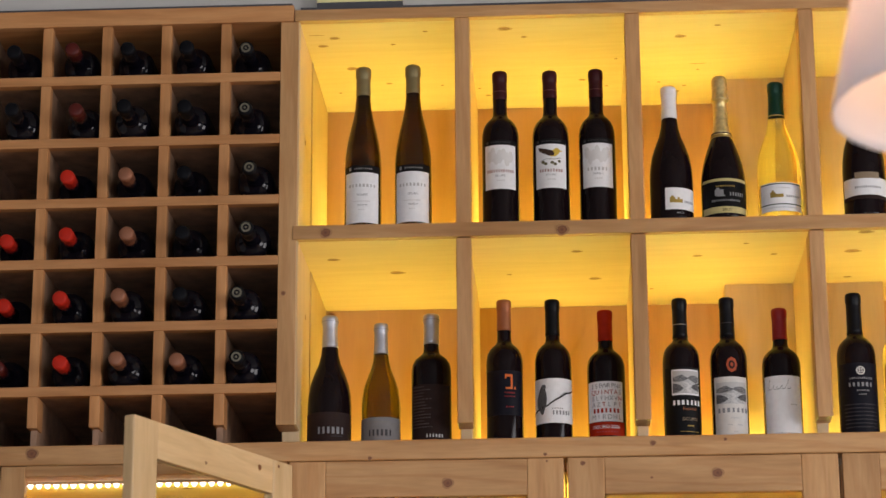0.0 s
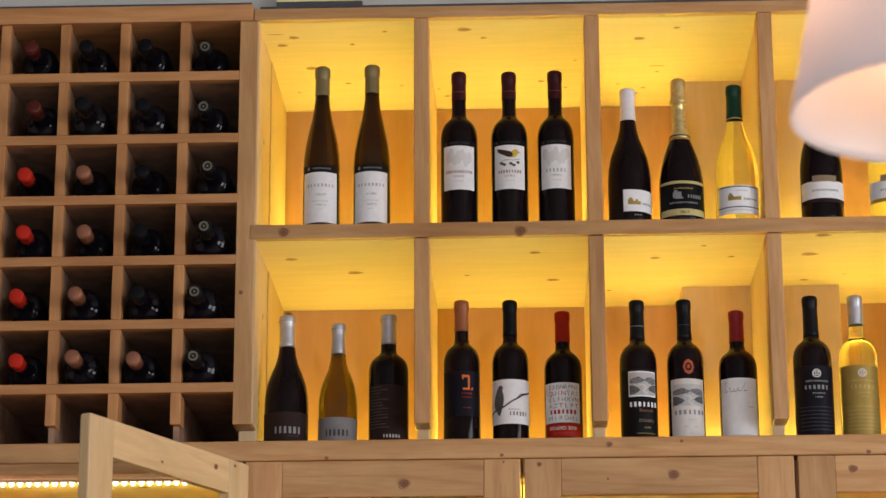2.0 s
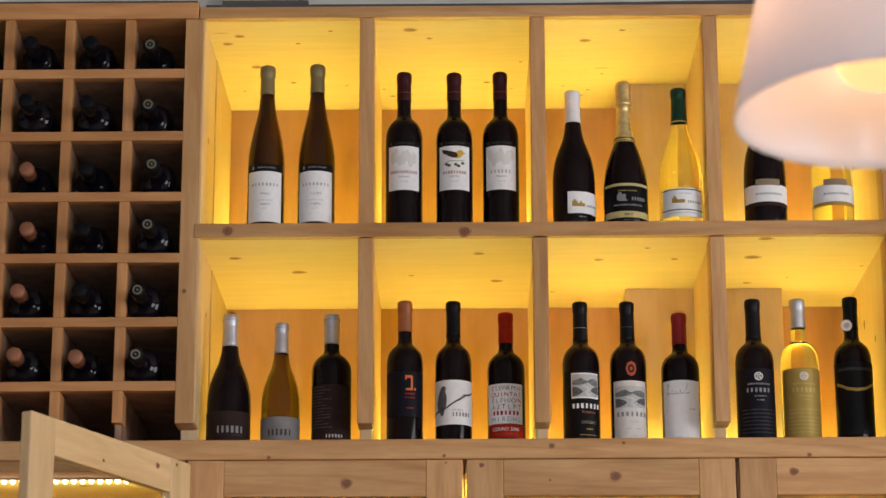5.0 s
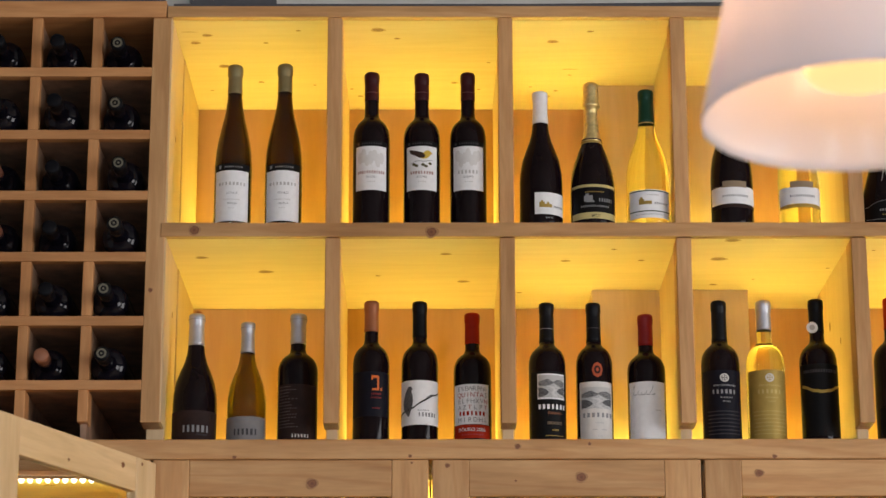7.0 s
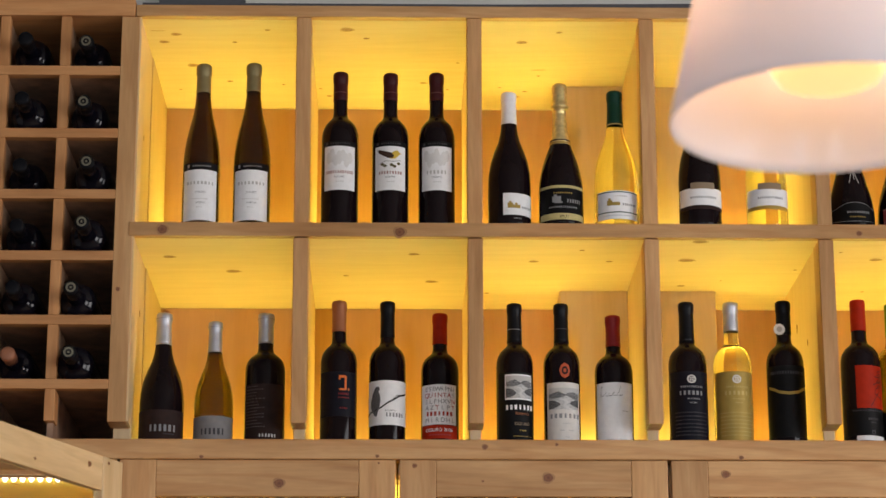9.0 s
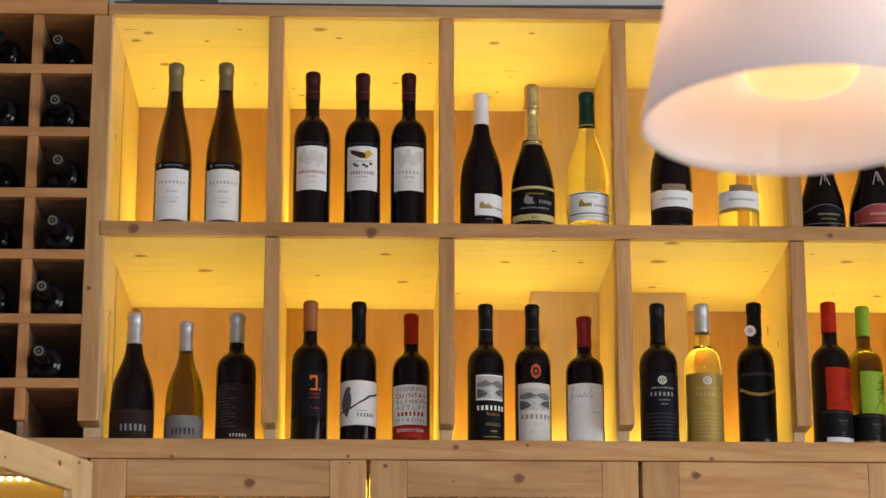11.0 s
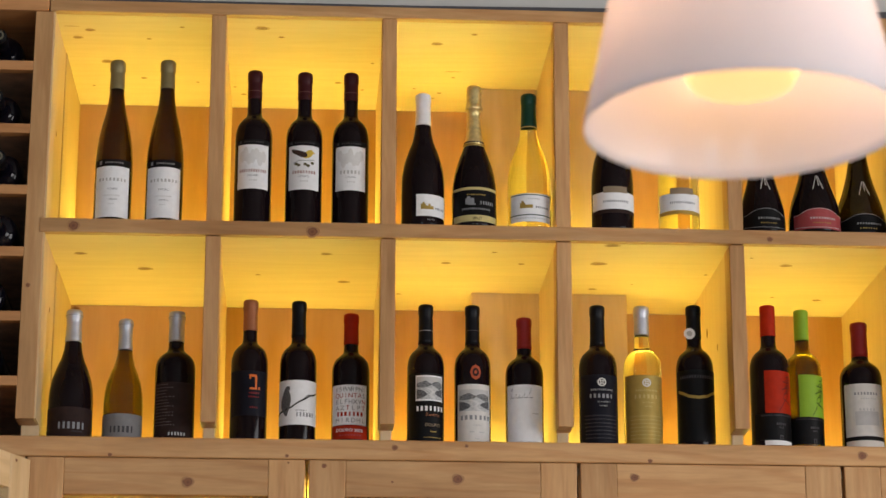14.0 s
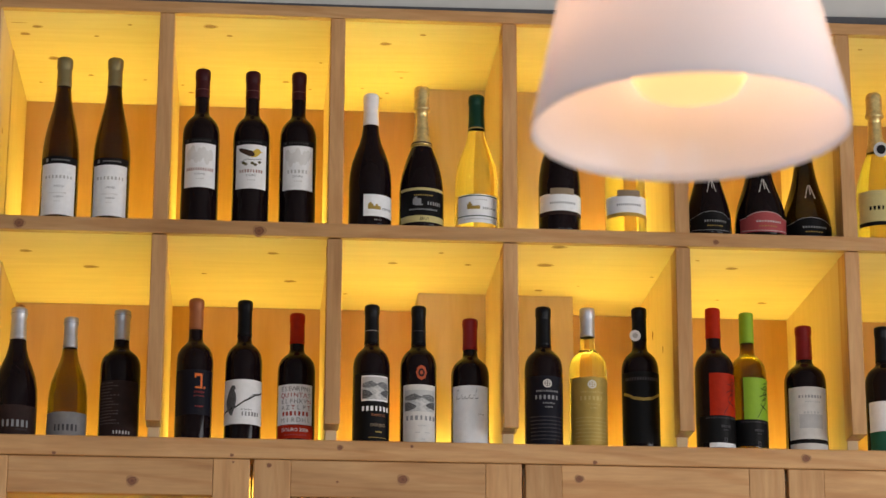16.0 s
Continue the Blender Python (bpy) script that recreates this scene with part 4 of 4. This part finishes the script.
for stroke in (
    [(-50, 0.101), (-46, 0.106), (-42, 0.116), (-40, 0.121), (-45, 0.119), (-48, 0.108), (-42, 0.101), (-36, 0.104)],
    [(-34, 0.105), (-28, 0.110), (-30, 0.103), (-24, 0.101), (-18, 0.108), (-20, 0.102), (-12, 0.102)],
    [(-12, 0.102), (-4, 0.110), (-6, 0.103), (2, 0.102), (10, 0.112), (15, 0.122), (11, 0.110), (10, 0.102), (20, 0.104)],
):
    ribbon(l, GREY, stroke, 0.0015, name="lettering")
marks(l, PALEGREY, word(18, 40, 0.070, 0.073, 4) + word(-30, 46, 0.014, 0.016, 16), name="small_print")

for x, mt, cap, lm, im, sc in ((0.575, WINE, BLACKCAP, NAVY, GREY, 0.216), (0.664, STRAW, SILVER, GILT, GILTPALE, 0.240)):
    b = bottle(x, YL, LOW, 0.304, 0.0382, "bordeaux", mt, cap, sc, "dark red wine bottle with round white emblem" if mt is WINE else "clear bottle of white wine with silver capsule and golden label")
    l = paper(b, "label", lm, -70, 70, 0.010, 0.152)
    blob(l, CREAM, 4, 0.136, 13, 0.0085)
    blob(l, lm, 4, 0.136, 9, 0.0060, 0.0014)
    for u, v in ((-3.4, 0.0024), (3.4, 0.0024), (-3.4, -0.0024), (3.4, -0.0024)):
        blob(l, CREAM, 4 + u, 0.136 + v, 3, 0.002, 0.0017, seg=10)
    marks(l, im, word(-30, 40, 0.119, 0.123, 12) + word(-10, 28, 0.095, 0.098, 8) + word(-4, 20, 0.087, 0.090, 6), name="small_print")
    marks(l, im, word(-36, 40, 0.104, 0.113, 6))
    marks(l, DIM if mt is WINE else GILTPALE, [p for k in range(7) for p in word(-50, 54, 0.068 - 0.0075 * k, 0.0705 - 0.0075 * k, 17)], name="small_print")
b = bottle(0.769, YL, LOW, 0.307, 0.0373, "bordeaux", WINE, BLACKCAP, 0.234, "dark red wine bottle with white neck badge and gilt line")
l = paper(b, "label", INK, -80, 80, 0.020, 0.165)
marks(l, DIM, word(-60, 60, 0.147, 0.154, 15))
ribbon(l, GILT, [(-66, 0.122), (-48, 0.118), (-28, 0.111), (0, 0.108), (28, 0.111), (48, 0.118), (66, 0.122)], 0.006, name="gilt_line")
bm = lathe([(0, 0), (0.011, 0), (0.0115, 0.0008), (0.011, 0.0016), (0, 0.0016)], (0, 0, 0), 20)
bmesh.ops.rotate(bm, cent=(0, 0, 0), matrix=Matrix.Rotation(radians(90), 3, "X"), verts=bm.verts)
bmesh.ops.translate(bm, vec=(0.758, YL - 0.0153, LOW + 0.243), verts=bm.verts)
part("badge_disc", bm, PAPER, b, "round white paper badge on the neck")
bm = lathe([(0, 0), (0.0055, 0), (0.0055, 0.0006), (0, 0.0006)], (0, 0, 0), 16)
bmesh.ops.rotate(bm, cent=(0, 0, 0), matrix=Matrix.Rotation(radians(90), 3, "X"), verts=bm.verts)
bmesh.ops.translate(bm, vec=(0.758, YL - 0.0169, LOW + 0.243), verts=bm.verts)
part("badge_print", bm, PALEGREY, b)

for x, yy, r, mt, cm, lm, txt in ((0.915, YL - 0.02, 0.0390, WINE, RED, RED, "dark red wine bottle with bright red capsule and label"), (0.989, YL + 0.01, 0.0373, AMBER, LIME, LIME, "amber glass wine bottle with lime green capsule and label")):
    b = bottle(x, yy, LOW, 0.304, r, "bordeaux", mt, cm, 0.237, txt, False)
    l = paper(b, "label", INK, -62, 78, 0.020, 0.074)
    marks(l, DIM, word(-40, 60, 0.068, 0.071, 14) + word(4, 36, 0.050, 0.055, 5) + word(12, 28, 0.044, 0.047, 3) + [(14, 24, 0.028, 0.030), (14, 16, 0.022, 0.028), (22, 24, 0.022, 0.028), (14, 24, 0.021, 0.023)], name="small_print")
    if lm is RED:
        paper(b, "foot_label", PAPER, -30, 66, 0.010, 0.0195)
    l = paper(b, "upper_label", lm, -26, 74, 0.0745, 0.160)
    im = BURGUNDY if lm is RED else INK
    for stroke in (
        [(14, 0.078), (22, 0.086), (34, 0.100), (48, 0.110), (44, 0.117), (32, 0.113), (28, 0.104), (40, 0.099), (56, 0.094), (60, 0.086)],
        [(36, 0.114), (42, 0.121), (52, 0.119), (44, 0.112)],
        [(24, 0.121), (40, 0.126), (60, 0.124)],
        [(36, 0.127), (46, 0.133), (58, 0.129), (44, 0.128)],
        [(28, 0.138), (44, 0.1365), (60, 0.136)],
        [(38, 0.140), (50, 0.145), (60, 0.142), (46, 0.1385)],
        [(40, 0.148), (54, 0.150), (62, 0.156)],
    ):
        ribbon(l, im, stroke, 0.0020, name="lettering")
b = bottle(1.103, YL, LOW, 0.277, 0.0420, "bordeaux", WINE, CRIMSON, 0.202, "broad dark bottle with crimson capsule and cream label")
l = paper(b, "label", CREAM, -64, 58, 0.034, 0.140)
marks(l, GREY, word(-34, 34, 0.117, 0.123, 8))
marks(l, PALEGREY, word(-16, 28, 0.108, 0.111, 7) + [(-32, 34, 0.056, 0.084)] + word(-22, 24, 0.085, 0.090, 5), name="picture")
paper(b, "label_border", INK, -64, 58, 0.026, 0.033)
paper(b, "lower_label", CREAM, -64, 58, 0.004, 0.0255)
b = bottle(1.265, YL, LOW, 0.279, 0.0387, "bordeaux", WINE, BLACKCAP, 0.201, "dark red wine bottle with white and green label")
paper(b, "label", PAPER, -70, 70, 0.054, 0.115)
paper(b, "lower_label", GREEN, -70, 70, 0.010, 0.0535)
b = bottle(1.36, YL, LOW, 0.30, 0.0380, "bordeaux", WINE, BLACKCAP, 0.22, "dark red wine bottle with white label")
paper(b, "label", PAPER, -60, 60, 0.05, 0.13)

# bottles lying in the rack, necks towards the room
LYING = {}
FLOORS = [z + 0.0065 for z in ROW_Z[1:]]


def lying(x, y, row, cap_mat, label, ringed=False):
    """A bottle lying level in a cell of the given row, the end of its neck at x, y."""
    L, r = 0.275, 0.037
    m = Matrix.Translation((x, y + L, FLOORS[row] + r + 0.0005)) @ pose(0, 0, 0, 90, 0, 0)
    if cap_mat.name + str(ringed) in LYING:
        return copy_thing(LYING[cap_mat.name + str(ringed)], m)
    b = thing("wine_bottle", (0, 0, 0), label, "bottle", "bottles lying in the rack")
    part("glass", lathe([(0, 0.0)] + [(q * r, s * L) for q, s in SHAPES["high_shoulder"]] + [(0, 0.985 * L)], (0, 0, 0), 32), CELLAR, b, smooth=True)
    top = 0.0138
    cap = [(top, 0.79 * L), (top, 0.93 * L), (top * 1.06, 0.935 * L), (top * 1.08, 0.975 * L), (top * 1.0, 0.995 * L), (top * 0.75, L), (0, L)]
    c = part("capsule", lathe(cap, (0, 0, 0), 24), cap_mat, b, smooth=True)
    if ringed:
        part("cap_ring", lathe([(0.0060, L + 0.0002), (0.0096, L + 0.0002), (0.0096, L + 0.0014), (0.0060, L + 0.0014), (0.0060, L + 0.0002)], (0, 0, 0), 24), STEEL, c)
        part("cap_dot", lathe([(0.0, L + 0.0003), (0.0022, L + 0.0003), (0.0022, L + 0.0012), (0, L + 0.0012)], (0, 0, 0), 16), STEEL, c)
    b.matrix_basis = m
    LYING[cap_mat.name + str(ringed)] = b
    return b


DULLCAP = plain("dull_black_capsule", (0.006, 0.006, 0.008), 0.4, grain=0.15, spec=0.08)
BROWNCAP = plain("bronze_capsule", (0.30, 0.125, 0.07), 0.42, 0.3)
REDCAP = plain("scarlet_capsule", (0.50, 0.024, 0.012), 0.45, spec=0.12)
WINECAP = plain("wine_red_capsule", (0.09, 0.013, 0.010), 0.32, 0.1, grain=0.15)
red_text, brown_text = "dark bottle lying with a scarlet capsule outward", "dark bottle lying with a bronze capsule outward"
wine_text = "dark bottle lying with a burgundy capsule outward"
black_text, ring_text = "dark bottle lying with a black capsule outward", "dark bottle lying with a ringed steel cap outward"
for caps, text, ringed, cells in (
    (DULLCAP, ring_text, True, ((0, -0.622, 4.503), (1, -0.620, 4.487), (2, -0.608, 4.479), (3, -0.611, 4.469), (4, -0.627, 4.474), (5, -0.626, 4.473))),
    (DULLCAP, black_text, False, ((0, -0.740, 4.488), (1, -0.738, 4.468), (2, -0.741, 4.502), (3, -0.740, 4.494), (4, -0.739, 4.474), (0, -0.859, 4.488), (1, -0.857, 4.457), (0, -1.089, 4.490), (1, -1.082, 4.463))),
    (BROWNCAP, brown_text, False, ((5, -0.744, 4.485), (2, -0.858, 4.502), (3, -0.850, 4.491), (4, -0.859, 4.474), (5, -0.858, 4.465))),
    (WINECAP, wine_text, False, ((0, -0.970, 4.483), (1, -0.956, 4.473), (5, -1.102, 4.521))),
    (REDCAP, red_text, False, ((2, -0.976, 4.511), (3, -0.969, 4.488), (4, -0.976, 4.485), (5, -0.972, 4.489), (3, -1.096, 4.527), (4, -1.098, 4.535))),
):
    for row, x, y in cells:
        lying(x, y, row, caps, text, ringed)

# ---------------------------------------------------------------- the hanging lamp
LX, LY, LZ = 0.495, 2.60, 2.116


def shade_material():
    m, n, p = material("opal_shade")
    out = n.nodes["Material Output"]
    tr = n.nodes.new("ShaderNodeBsdfTranslucent")
    tr.inputs[0].default_value = (0.86, 0.86, 0.95, 1)
    mx = n.nodes.new("ShaderNodeMixShader")
    mx.inputs[0].default_value = 0.46
    p.inputs["Base Color"].default_value = (0.87, 0.87, 0.90, 1)
    p.inputs["Roughness"].default_value = 0.20
    n.links.new(p.outputs[0], mx.inputs[1])
    n.links.new(tr.outputs[0], mx.inputs[2])
    n.links.new(mx.outputs[0], out.inputs[0])
    return m


lamp = thing("pendant_lamp", (LX, LY, LZ), "white opal glass pendant lamp glowing warm inside", "pendant lamp")
R0, R1, HT = 0.184, 0.118, 0.33
prof = [(R0, 0.0), (R0 - 0.001, 0.012), (R0 - (R0 - R1) * 0.35, 0.35 * HT), (R0 - (R0 - R1) * 0.75, 0.75 * HT), (R1, 0.97 * HT), (R1 - 0.012, HT), (0.03, HT + 0.004)]
inner = [(max(0.026, r - (0.004 if i else 0.0012)), z if i else 0.0003) for i, (r, z) in enumerate(prof)]
inner[-1] = (0.03, HT)
shade = part("shade", lathe(prof + inner[::-1] + [prof[0]], (LX, LY, LZ), 72), shade_material(), lamp, smooth=True)
part("socket", lathe([(0, 0.21), (0.022, 0.21), (0.024, 0.22), (0.024, HT + 0.02), (0.012, HT + 0.05), (0, HT + 0.05)], (LX, LY, LZ), 28), WHITECAP, lamp, smooth=True)
globe = part("bulb", lathe([(0, 0.040), (0.035, 0.043), (0.058, 0.052), (0.066, 0.066), (0.060, 0.082), (0.04, 0.096), (0.016, 0.11), (0.014, 0.212), (0, 0.212)], (LX, LY, LZ), 36), glow("bulb_glow", (1.0, 0.64, 0.27), 1.05), lamp, "round opal bulb", smooth=True)
part("cord", lathe([(0, HT + 0.05), (0.004, HT + 0.05), (0.004, 3.86 - LZ), (0, 3.86 - LZ)], (LX, LY, LZ), 12), CORD, lamp)
part("ceiling_rose", lathe([(0, 3.86 - LZ), (0.02, 3.86 - LZ), (0.05, 3.885 - LZ), (0.052, 3.9 - LZ), (0, 3.9 - LZ)], (LX, LY, LZ), 28), WHITECAP, lamp)
shade.rotation_euler = globe.rotation_euler = (radians(-0.8), 0, 0)
# two unseen point lamps beside the globe stand in for the bulb's own light
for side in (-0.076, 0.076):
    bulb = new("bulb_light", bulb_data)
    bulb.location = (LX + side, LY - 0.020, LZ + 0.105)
